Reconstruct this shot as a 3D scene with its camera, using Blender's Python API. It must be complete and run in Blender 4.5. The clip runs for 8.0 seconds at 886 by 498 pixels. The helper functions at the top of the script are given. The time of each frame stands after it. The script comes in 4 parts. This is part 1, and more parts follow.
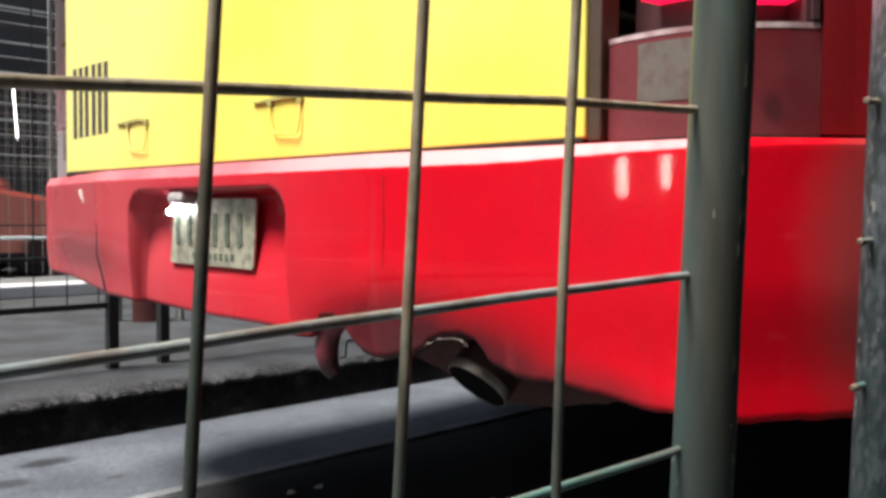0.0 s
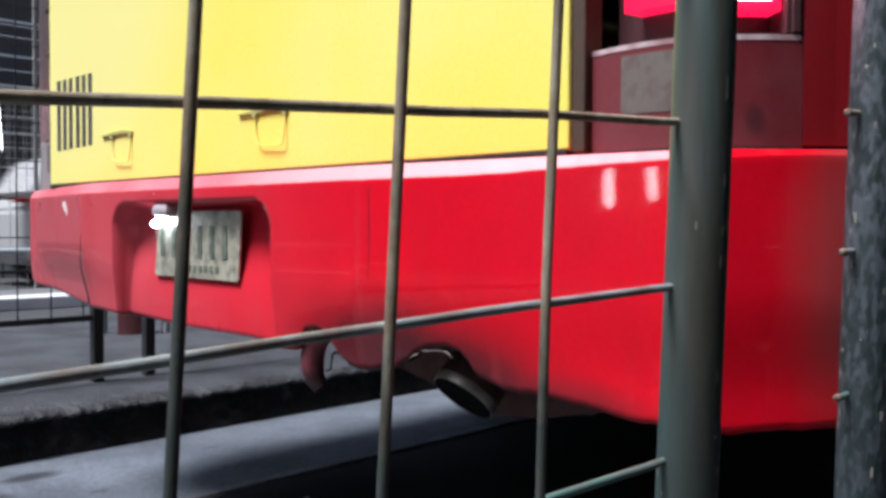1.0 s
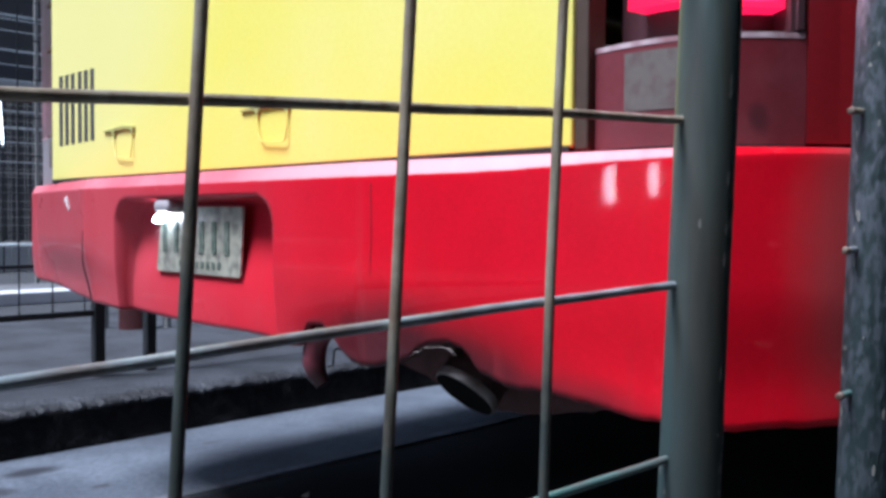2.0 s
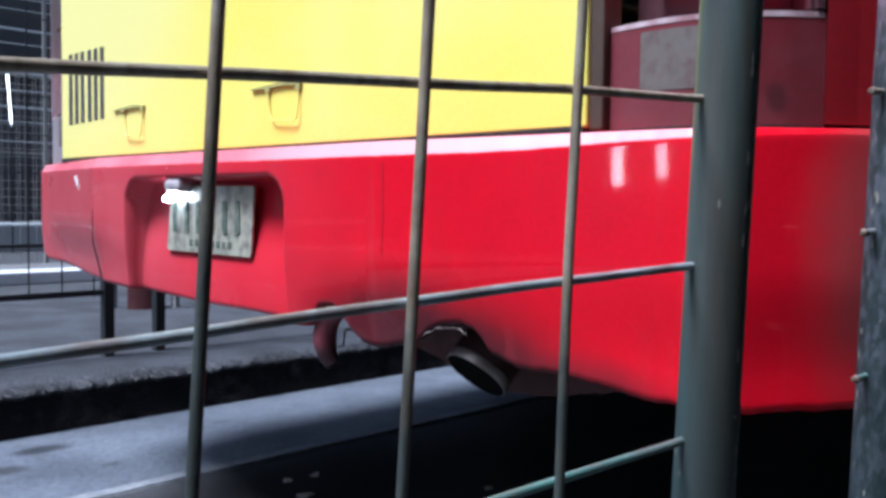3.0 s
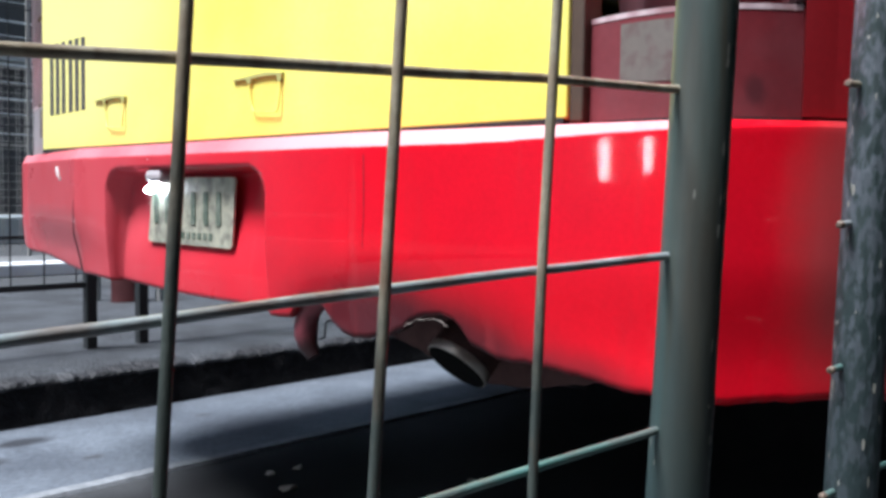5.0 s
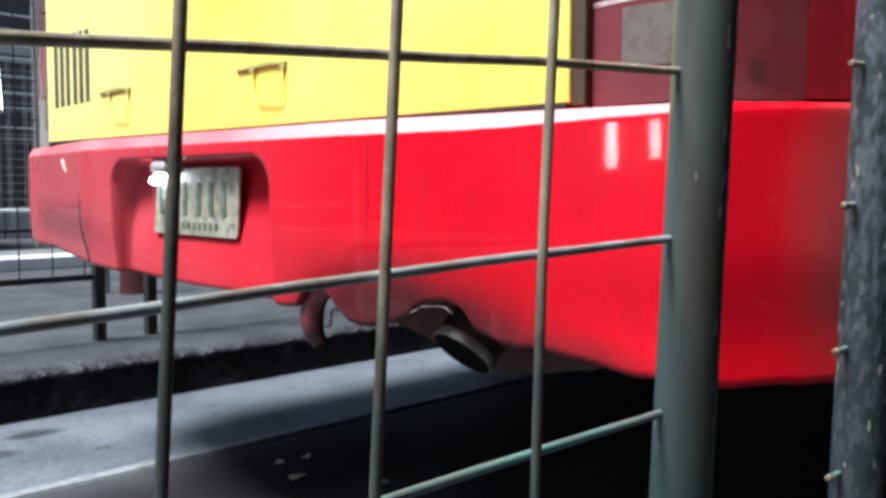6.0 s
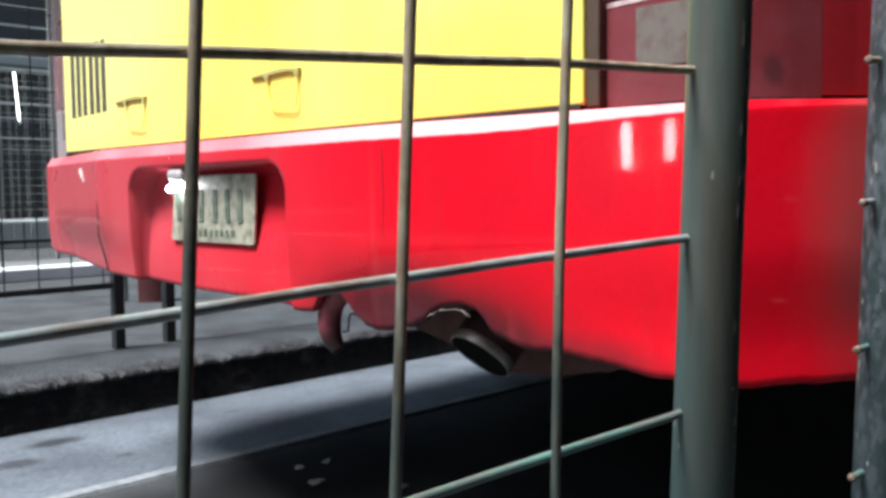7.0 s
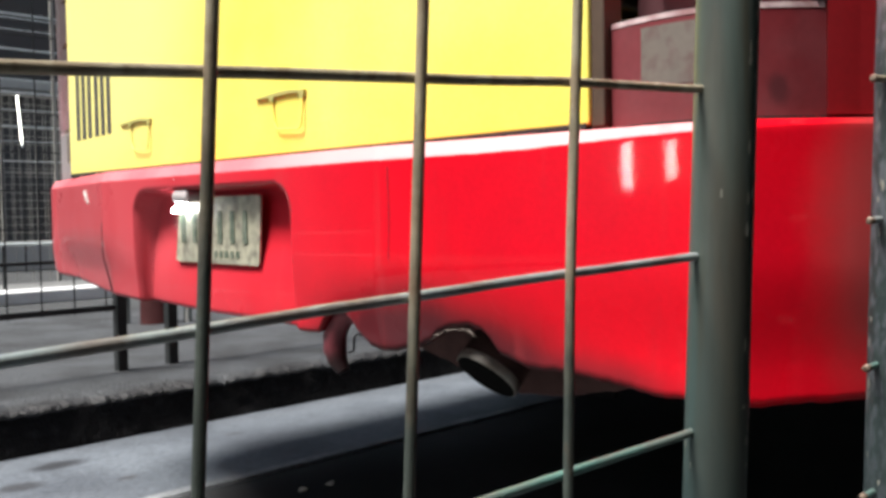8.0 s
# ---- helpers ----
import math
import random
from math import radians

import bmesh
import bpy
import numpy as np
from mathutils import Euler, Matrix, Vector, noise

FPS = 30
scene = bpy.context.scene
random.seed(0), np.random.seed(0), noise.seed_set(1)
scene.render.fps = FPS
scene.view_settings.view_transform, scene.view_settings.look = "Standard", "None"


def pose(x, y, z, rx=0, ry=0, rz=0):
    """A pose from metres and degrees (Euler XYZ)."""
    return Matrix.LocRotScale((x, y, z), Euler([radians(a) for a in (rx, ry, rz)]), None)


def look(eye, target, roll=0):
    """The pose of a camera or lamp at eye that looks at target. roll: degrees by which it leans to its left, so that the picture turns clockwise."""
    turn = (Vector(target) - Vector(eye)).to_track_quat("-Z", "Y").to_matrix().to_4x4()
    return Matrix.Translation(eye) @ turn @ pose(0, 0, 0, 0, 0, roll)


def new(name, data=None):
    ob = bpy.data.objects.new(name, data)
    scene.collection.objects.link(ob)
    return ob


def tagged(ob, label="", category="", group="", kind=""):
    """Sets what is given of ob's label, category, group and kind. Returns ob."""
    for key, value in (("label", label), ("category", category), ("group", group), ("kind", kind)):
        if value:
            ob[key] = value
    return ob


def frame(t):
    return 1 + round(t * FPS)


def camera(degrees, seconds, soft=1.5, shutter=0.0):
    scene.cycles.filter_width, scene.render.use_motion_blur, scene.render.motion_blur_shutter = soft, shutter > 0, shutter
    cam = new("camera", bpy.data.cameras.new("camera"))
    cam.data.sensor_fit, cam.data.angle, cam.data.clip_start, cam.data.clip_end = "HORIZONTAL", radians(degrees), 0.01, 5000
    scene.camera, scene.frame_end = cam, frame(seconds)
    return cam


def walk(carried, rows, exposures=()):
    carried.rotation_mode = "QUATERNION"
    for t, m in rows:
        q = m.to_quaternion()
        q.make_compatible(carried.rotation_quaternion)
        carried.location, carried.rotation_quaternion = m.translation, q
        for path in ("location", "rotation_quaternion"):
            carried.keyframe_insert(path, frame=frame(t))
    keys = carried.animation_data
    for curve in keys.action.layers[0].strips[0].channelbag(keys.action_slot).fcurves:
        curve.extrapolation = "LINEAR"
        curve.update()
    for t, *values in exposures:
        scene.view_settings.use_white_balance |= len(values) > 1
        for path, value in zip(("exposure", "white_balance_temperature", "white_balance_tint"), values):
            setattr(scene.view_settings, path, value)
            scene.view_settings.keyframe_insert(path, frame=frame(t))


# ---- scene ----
cam = camera(52.0, 8.0, soft=3.3, shutter=0.5)

PATH = [
    (0, (1.627, -1.031, 0.822), (0.212, 0.381, 0.747), 0.4),
    (0.2, (1.6281, -1.0308, 0.8237), (0.2271, 0.3809, 0.7582), 0.36),
    (0.5, (1.629, -1.03, 0.825), (0.229, 0.397, 0.769), 0.3),
    (0.7, (1.629, -1.029, 0.8246), (0.2355, 0.3908, 0.7708), 0.26),
    (1, (1.629, -1.028, 0.824), (0.234, 0.403, 0.772), 0.2),
    (1.2, (1.6297, -1.0282, 0.8247), (0.247, 0.4022, 0.7814), 0.2),
    (1.5, (1.631, -1.029, 0.826), (0.237, 0.404, 0.776), 0.2),
    (1.7, (1.6303, -1.0295, 0.8259), (0.2431, 0.3963, 0.7746), 0.27),
    (2.8, (1.6177, -1.031, 0.8227), (0.2178, 0.3804, 0.7253), 0.63),
    (3, (1.617, -1.031, 0.822), (0.211, 0.388, 0.722), 0.7),
    (3.2, (1.6184, -1.0292, 0.8213), (0.2207, 0.3831, 0.7178), 0.74),
    (3.5, (1.621, -1.026, 0.82), (0.215, 0.392, 0.701), 0.8),
    (3.7, (1.6203, -1.0264, 0.8189), (0.2245, 0.3868, 0.7033), 0.92),
    (4, (1.619, -1.027, 0.818), (0.228, 0.405, 0.693), 1.1),
    (4.2, (1.6194, -1.0268, 0.818), (0.2433, 0.4056, 0.6892), 1.18),
    (4.5, (1.621, -1.026, 0.818), (0.244, 0.421, 0.7), 1.3),
    (4.7, (1.6221, -1.0253, 0.818), (0.2511, 0.4122, 0.7051), 1.15),
    (5.8, (1.6273, -1.0207, 0.8159), (0.2381, 0.3976, 0.6858), 0.35),
    (6, (1.628, -1.02, 0.815), (0.232, 0.405, 0.678), 0.2),
    (6.2, (1.6286, -1.0194, 0.8139), (0.2391, 0.3988, 0.6831), 0.12),
    (6.5, (1.629, -1.019, 0.813), (0.227, 0.401, 0.684), -0),
    (6.7, (1.6289, -1.0193, 0.8134), (0.2267, 0.387, 0.6877), -0.28),
    (7, (1.628, -1.021, 0.814), (0.207, 0.38, 0.686), -0.7),
    (7.2, (1.6255, -1.0226, 0.8138), (0.1998, 0.3607, 0.6805), -0.86),
    (7.5, (1.622, -1.025, 0.813), (0.191, 0.369, 0.71), -1.1),
    (7.7, (1.6222, -1.026, 0.8125), (0.1994, 0.3623, 0.7361), -1.02),
    (7.8, (1.6224, -1.0264, 0.8124), (0.2123, 0.375, 0.7438), -0.98),
    (8, (1.623, -1.027, 0.812), (0.199, 0.375, 0.731), -0.9),
]
walk(cam, [(t, look(eye, target, roll)) for t, eye, target, roll in PATH],
     [(0.0, 1.26, 6700, 10), (1.0, 1.08, 5900, 14), (1.5, 1.06, 5450, 15), (3.0, 1.17, 5200, 15), (3.5, 1.28, 5450, 13), (4.5, 1.39, 5700, 11), (6.0, 1.50, 5850, 8), (7.0, 1.52, 6050, 8), (7.7, 1.50, 6200, 9), (8.0, 1.44, 6600, 9)])

# ---- light ----
world = bpy.data.worlds.new("overcast_sky")
scene.world = world
world.use_nodes = True
wn = world.node_tree.nodes
sky = wn.new("ShaderNodeTexSky")
sky.sky_type = "NISHITA"
sky.sun_disc = False
sky.sun_elevation, sky.sun_rotation = radians(64), radians(196)
sky.air_density, sky.dust_density = 1.6, 4.0
wn["Background"].inputs["Strength"].default_value = 0.038
world.node_tree.links.new(sky.outputs["Color"], wn["Background"].inputs["Color"])

sun = new("sun", bpy.data.lights.new("sun", "SUN"))
sun.data.energy, sun.data.angle, sun.data.color = 3.75, radians(22), (1.0, 0.96, 0.9)
sun.matrix_world = look((-1.1, -3.7, 7.9), (0, 0, 0))


# ---- materials ----
def mat(name, base, rough=0.6, metal=0.0, second=None, scale=6.0, amount=0.5, fine=60.0, bump=0.1, coat=0.0, emit=None,
        power=0.0, rough_var=0.12, contrast=(0.4, 0.65), stretch=(1, 1, 1), gloss=0.5, depth=0.004, speck=0.18):
    """Base colour broken up at two scales by noise, with fine relief."""
    m = bpy.data.materials.new(name)
    m.use_nodes = True
    n, l = m.node_tree.nodes, m.node_tree.links
    b = n["Principled BSDF"]
    second = second or tuple(c * 0.72 for c in base)
    co = n.new("ShaderNodeTexCoord")
    big, small = n.new("ShaderNodeTexNoise"), n.new("ShaderNodeTexNoise")
    for tex, s, d in ((big, scale, 5), (small, fine, 3)):
        tex.inputs["Scale"].default_value, tex.inputs["Detail"].default_value = s, d
        mp = n.new("ShaderNodeMapping")
        mp.inputs["Scale"].default_value = stretch
        l.new(co.outputs["Object"], mp.inputs["Vector"])
        l.new(mp.outputs["Vector"], tex.inputs["Vector"])
    ramp = n.new("ShaderNodeValToRGB")
    ramp.color_ramp.elements[0].position, ramp.color_ramp.elements[1].position = contrast
    l.new(big.outputs["Fac"], ramp.inputs["Fac"])
    mul = n.new("ShaderNodeMath")
    mul.operation = "MULTIPLY"
    mul.inputs[1].default_value = amount
    l.new(ramp.outputs["Color"], mul.inputs[0])
    mix = n.new("ShaderNodeMix")
    mix.data_type = "RGBA"
    mix.inputs["A"].default_value, mix.inputs["B"].default_value = (*base, 1), (*second, 1)
    l.new(mul.outputs[0], mix.inputs["Factor"])
    grain = n.new("ShaderNodeMix")
    grain.data_type, grain.blend_type = "RGBA", "OVERLAY"
    grain.inputs["Factor"].default_value = speck
    l.new(mix.outputs["Result"], grain.inputs["A"])
    l.new(small.outputs["Fac"], grain.inputs["B"])
    l.new(grain.outputs["Result"], b.inputs["Base Color"])
    rr = n.new("ShaderNodeMapRange")
    rr.inputs["To Min"].default_value, rr.inputs["To Max"].default_value = max(rough - rough_var, 0.03), min(rough + rough_var, 1)
    l.new(big.outputs["Fac"], rr.inputs["Value"])
    l.new(rr.outputs["Result"], b.inputs["Roughness"])
    b.inputs["Metallic"].default_value = metal
    b.inputs["Coat Weight"].default_value = coat
    b.inputs["Coat Roughness"].default_value = 0.07
    b.inputs["Specular IOR Level"].default_value = gloss
    if bump:
        bp = n.new("ShaderNodeBump")
        bp.inputs["Strength"].default_value, bp.inputs["Distance"].default_value = bump, depth
        l.new(small.outputs["Fac"], bp.inputs["Height"])
        l.new(bp.outputs["Normal"], b.inputs["Normal"])
    if emit:
        b.inputs["Emission Color"].default_value, b.inputs["Emission Strength"].default_value = (*emit, 1), power
    return m


def stain_or_shade(m, centre, radius, colour, strength=0.9, stretch=(1, 1, 1)):
    """A blotch with a ragged outline, at its own place on the thing: soot, faded paint, painted-in shade and sheen."""
    n, l = m.node_tree.nodes, m.node_tree.links
    co, mp, ln = n.new("ShaderNodeTexCoord"), n.new("ShaderNodeMapping"), n.new("ShaderNodeVectorMath")
    mp.vector_type = "POINT"
    mp.inputs["Scale"].default_value = stretch
    mp.inputs["Location"].default_value = [-c * s for c, s in zip(centre, stretch)]
    l.new(co.outputs["Object"], mp.inputs["Vector"])
    ln.operation = "LENGTH"
    l.new(mp.outputs["Vector"], ln.inputs[0])
    nz = n.new("ShaderNodeTexNoise")
    nz.inputs["Scale"].default_value, nz.inputs["Detail"].default_value = 0.8 / radius, 6
    l.new(co.outputs["Object"], nz.inputs["Vector"])
    ad = n.new("ShaderNodeMath")
    ad.operation = "MULTIPLY_ADD"
    ad.inputs[1].default_value = radius * 0.7
    l.new(nz.outputs["Fac"], ad.inputs[0])
    l.new(ln.outputs["Value"], ad.inputs[2])
    r = n.new("ShaderNodeMapRange")
    r.interpolation_type = "SMOOTHSTEP"
    r.inputs["From Min"].default_value, r.inputs["From Max"].default_value = radius * 0.7, radius * 1.35
    r.inputs["To Min"].default_value, r.inputs["To Max"].default_value = strength, 0
    l.new(ad.outputs[0], r.inputs["Value"])
    layer(m, r.outputs["Result"], colour)
    return m


def layer(m, factor, colour):
    """Lays a colour over a material's base where factor, an output socket, is high."""
    n, l = m.node_tree.nodes, m.node_tree.links
    b = n["Principled BSDF"]
    mix = n.new("ShaderNodeMix")
    mix.data_type = "RGBA"
    mix.inputs["B"].default_value = (*colour, 1)
    l.new(b.inputs["Base Color"].links[0].from_socket, mix.inputs["A"])
    l.new(factor, mix.inputs["Factor"])
    l.new(mix.outputs["Result"], b.inputs["Base Color"])


def streaks(m, colour, scale, strength, stretch, cut=(0.55, 0.75)):
    """Drips, scuffs and rust runs: noise drawn out along one axis."""
    n, l = m.node_tree.nodes, m.node_tree.links
    co, mp, nz, r = n.new("ShaderNodeTexCoord"), n.new("ShaderNodeMapping"), n.new("ShaderNodeTexNoise"), n.new("ShaderNodeMapRange")
    mp.inputs["Scale"].default_value = stretch
    nz.inputs["Scale"].default_value, nz.inputs["Detail"].default_value = scale, 6
    r.inputs["From Min"].default_value, r.inputs["From Max"].default_value = cut
    r.inputs["To Max"].default_value = strength
    l.new(co.outputs["Object"], mp.inputs["Vector"])
    l.new(mp.outputs["Vector"], nz.inputs["Vector"])
    l.new(nz.outputs["Fac"], r.inputs["Value"])
    layer(m, r.outputs["Result"], colour)
    return m


def darken_below(m, z0, z1, colour, strength):
    """A darker colour over the lower part of a thing, breaking into patches further up."""
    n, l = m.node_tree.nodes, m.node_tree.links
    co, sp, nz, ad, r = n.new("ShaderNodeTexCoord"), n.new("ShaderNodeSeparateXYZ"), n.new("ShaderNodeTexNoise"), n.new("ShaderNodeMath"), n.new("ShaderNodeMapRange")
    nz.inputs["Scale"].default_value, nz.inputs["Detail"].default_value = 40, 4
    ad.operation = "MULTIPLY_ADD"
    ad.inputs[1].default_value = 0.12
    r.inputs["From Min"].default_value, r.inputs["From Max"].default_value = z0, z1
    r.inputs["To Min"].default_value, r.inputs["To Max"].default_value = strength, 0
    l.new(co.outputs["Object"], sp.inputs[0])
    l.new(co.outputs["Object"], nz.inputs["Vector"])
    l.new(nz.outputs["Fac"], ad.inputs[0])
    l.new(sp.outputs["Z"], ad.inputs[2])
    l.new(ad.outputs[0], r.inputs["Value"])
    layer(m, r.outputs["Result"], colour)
    return m


RED = mat("red_bumper_paint", (0.66, 0.003, 0.015), 0.3, second=(0.55, 0.004, 0.020), scale=2.4, amount=0.8, fine=140, bump=0.03, coat=0.36, gloss=0.1)
RED.node_tree.nodes["Principled BSDF"].inputs["Coat Roughness"].default_value = 0.04
# a duller, pinker red over the bumper's left part
stain_or_shade(RED, (-0.7, -0.02, 0.80), 1.3, (0.51, 0.040, 0.060), 0.7, (0.9, 0.5, 1.1))
stain_or_shade(RED, (-1.05, -0.02, 0.84), 0.98, (0.45, 0.088, 0.106), 0.85, (0.8, 0.5, 1.5))
# smudge on the right corner, with the street's grey sheen painted in
stain_or_shade(RED, (1.258, 0.21, 0.77), 0.16, (0.32, 0.075, 0.075), 0.8, (1, 0.6, 0.42))
stain_or_shade(RED, (0.66, -0.06, 0.580), 0.175, (0.010, 0.005, 0.006), 0.99, (0.85, 0.5, 1.9))
stain_or_shade(RED, (0.57, -0.06, 0.570), 0.30, (0.046, 0.012, 0.016), 0.94, (0.80, 0.5, 1.7))
stain_or_shade(RED, (0.86, -0.03, 0.562), 0.17, (0.10, 0.014, 0.020), 0.75, (0.7, 0.5, 2.6))
streaks(RED, (0.50, 0.060, 0.070), 26, 0.35, (1, 1, 0.07), (0.56, 0.8))
streaks(RED, (0.40, 0.008, 0.018), 9, 0.3, (1, 1, 0.5), (0.5, 0.75))
# bumper's upper edge: the sky's pale sheen is put into the colour
SHEEN_RED = mat("red_paint_with_sky_sheen", (0.58, 0.12, 0.15), 0.42, second=(0.62, 0.20, 0.23), scale=7, amount=0.8, fine=140, bump=0.05, coat=0.3)
stain_or_shade(SHEEN_RED, (0.56, -0.05, 0.92), 0.46, (0.60, 0.31, 0.33), 0.9, (1, 1, 1))
stain_or_shade(SHEEN_RED, (1.34, 0.14, 0.92), 0.44, (0.40, 0.02, 0.035), 0.95, (1, 1, 1))
BODY_RED = mat("red_body_paint", (0.27, 0.008, 0.013), 0.4, second=(0.20, 0.010, 0.015), scale=2.5, fine=120, bump=0.05, coat=0.2)
MAROON = mat("faded_maroon_paint", (0.140, 0.015, 0.021), 0.42, second=(0.165, 0.042, 0.050), scale=6, fine=90, bump=0.05, amount=0.8)
stain_or_shade(MAROON, (1.112, 0.062, 0.958), 0.015, (0.045, 0.010, 0.014), 0.7, (1, 0.6, 0.55))
PRIMER = mat("bare_grey_primer", (0.128, 0.108, 0.096), 0.65, second=(0.098, 0.058, 0.056), scale=45, amount=0.9, contrast=(0.45, 0.7))
PALE_EDGE = mat("pale_edge_highlight", (0.58, 0.47, 0.49), 0.5, second=(0.25, 0.12, 0.13), scale=30, amount=0.9)
MAROON_DARK = mat("dark_lamp_recess", (0.05, 0.02, 0.024), 0.5, scale=8, fine=90)
YELLOW = mat("yellow_hatch_paint", (0.82, 0.73, 0.11), 0.38, second=(0.83, 0.76, 0.21), scale=2.2, amount=0.8, fine=120, bump=0.05, coat=0.15)
stain_or_shade(YELLOW, (-0.75, 0.0, 1.32), 0.75, (0.82, 0.77, 0.30), 0.85, (1, 1, 1.2))
LATCH = mat("yellow_painted_steel", (0.42, 0.41, 0.14), 0.5, second=(0.28, 0.28, 0.10), scale=30, amount=0.8)
BROWN_SEAL = mat("brown_rubber_seal", (0.06, 0.035, 0.022), 0.6, scale=20)
GREY_TRIM = mat("grey_mauve_trim", (0.27, 0.25, 0.262), 0.5, scale=12)
DIGIT = mat("charcoal_lettering", (0.07, 0.07, 0.075), 0.5, scale=30)
BLACK = mat("black_chassis", (0.012, 0.012, 0.013), 0.7, scale=5, fine=40)
RUBBER = mat("tyre_rubber", (0.018, 0.018, 0.018), 0.8, scale=20)
STEEL = mat("dull_exhaust_steel", (0.62, 0.58, 0.52), 0.45, metal=0.8, second=(0.28, 0.23, 0.19), scale=22, amount=0.7)
stain_or_shade(STEEL, (0.690, 0.085, 0.560), 0.060, (0.022, 0.014, 0.012), 0.95)
SOOTY_BROWN = mat("brown_soot_on_steel", (0.115, 0.062, 0.058), 0.85, second=(0.065, 0.036, 0.034), scale=14, amount=0.8, gloss=0.15)
PIPE_SOOT = mat("dark_soot_on_pipe", (0.085, 0.048, 0.044), 0.9, second=(0.045, 0.026, 0.024), scale=20, amount=0.8, gloss=0.1)
HOOK_RED = mat("scuffed_red_steel", (0.24, 0.050, 0.066), 0.4, second=(0.13, 0.028, 0.040), scale=26, amount=0.8, bump=0.1)
# the hook turns near-black towards its lower tip
stain_or_shade(HOOK_RED, (0.350, -0.030, 0.535), 0.055, (0.012, 0.007, 0.008), 0.95)
SOOT = mat("exhaust_soot", (0.003, 0.003, 0.003), 0.95, gloss=0.1)
GLASS = mat("dark_window_glass", (0.012, 0.015, 0.017), 0.06, scale=2, bump=0, amount=0.2, rough_var=0.02)
PLATE = mat("worn_plate_aluminium", (0.47, 0.46, 0.36), 0.4, metal=0.3, second=(0.20, 0.195, 0.165), scale=40, amount=0.9, bump=0.3)
PLATE_INK = mat("worn_green_plate_ink", (0.06, 0.09, 0.065), 0.5, second=(0.2, 0.22, 0.18), scale=60, amount=0.7)
LAMP_WHITE = mat("lit_plate_lamp", (0.9, 0.95, 1.0), 0.4, bump=0, emit=(0.94, 0.98, 1.0), power=13)
LAMP_HOUSE = mat("pale_lamp_housing", (0.55, 0.5, 0.52), 0.35, metal=0.3, scale=40)
LENS_RED = mat("lit_red_lens", (0.7, 0.01, 0.02), 0.2, bump=0, emit=(1.0, 0.006, 0.06), power=0.65)
LENS_CORE = mat("lit_brake_bulb", (1.0, 0.8, 0.8), 0.2, bump=0, emit=(1.0, 0.55, 0.6), power=14)
LENS_DARK = mat("unlit_red_lens", (0.3, 0.008, 0.012), 0.15, bump=0)

def fence_wire(name, z0, z1):
    """Worn brown-grey wire with dark green paint left on its lower length."""
    m = mat(name, (0.37, 0.33, 0.245), 0.5, metal=0.05, second=(0.23, 0.17, 0.11), scale=24, amount=0.9, fine=220, bump=0.12)
    darken_below(m, z0, z1, (0.026, 0.046, 0.047), 0.9)
    return streaks(m, (0.12, 0.062, 0.032), 90, 0.6, (1, 1, 0.25))


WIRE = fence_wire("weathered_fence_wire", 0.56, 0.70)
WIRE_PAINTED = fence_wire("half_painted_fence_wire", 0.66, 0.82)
WIRE_GREEN = mat("green_painted_wire", (0.09, 0.21, 0.19), 0.42, metal=0.1, second=(0.12, 0.125, 0.12), scale=14, amount=0.9, fine=220, bump=0.12)
WIRE_PALE = mat("weathered_grey_green_wire", (0.31, 0.37, 0.39), 0.36, metal=0.2, second=(0.19, 0.155, 0.14), scale=20, amount=0.9, fine=220, bump=0.12)
POST_GREEN = mat("green_painted_post", (0.075, 0.105, 0.098), 0.42, metal=0.1, second=(0.080, 0.068, 0.053), scale=14, amount=0.9, fine=160, bump=0.12, contrast=(0.48, 0.62), stretch=(1, 1, 0.12))
streaks(POST_GREEN, (0.10, 0.075, 0.045), 60, 0.7, (1, 1, 0.06))
darken_below(POST_GREEN, 0.38, 0.78, (0.018, 0.042, 0.044), 0.85)
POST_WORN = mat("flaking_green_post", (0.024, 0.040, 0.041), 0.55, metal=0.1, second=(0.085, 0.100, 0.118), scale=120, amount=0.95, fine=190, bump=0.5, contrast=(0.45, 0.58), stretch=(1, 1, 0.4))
darken_below(POST_WORN, 0.40, 0.75, (0.014, 0.026, 0.028), 0.6)
CHIP = mat("bare_primer_chip", (0.26, 0.26, 0.23), 0.6, scale=60)
RUSTY_END = mat("rusty_wire_end", (0.25, 0.20, 0.16), 0.6, metal=0.3, second=(0.09, 0.05, 0.032), scale=180, amount=0.9)
PALE_CHIP = mat("white_filler_chip", (0.74, 0.70, 0.68), 0.6, scale=60)
BLACK_STEEL = mat("black_painted_steel", (0.02, 0.024, 0.026), 0.5, scale=15)
BROWN_STEEL = mat("brown_post_paint", (0.03, 0.010, 0.011), 0.8, scale=15, gloss=0.05)
MESH_GREY = mat("grey_brown_mesh", (0.3, 0.295, 0.28), 0.6, scale=3)
PALE_STEEL = mat("pale_grey_rail", (0.52, 0.58, 0.60), 0.5, scale=10)

ASPHALT = mat("dark_asphalt_with_shade", (0.043, 0.046, 0.050), 0.8, second=(0.078, 0.081, 0.086), scale=2.5, fine=110, bump=0.6, gloss=0.2, speck=0.6)
# the bus's shadow, painted onto the asphalt under its rear
stain_or_shade(ASPHALT, (-0.50, 0.45, 0.0), 0.60, (0.006, 0.006, 0.007), 0.9, (1.5, 0.7, 1))
GUTTER = mat("smooth_wet_gutter_concrete", (0.130, 0.149, 0.177), 0.5, second=(0.055, 0.064, 0.080), scale=2.2, amount=0.8, fine=55, bump=0.8, depth=0.007, speck=0.55)
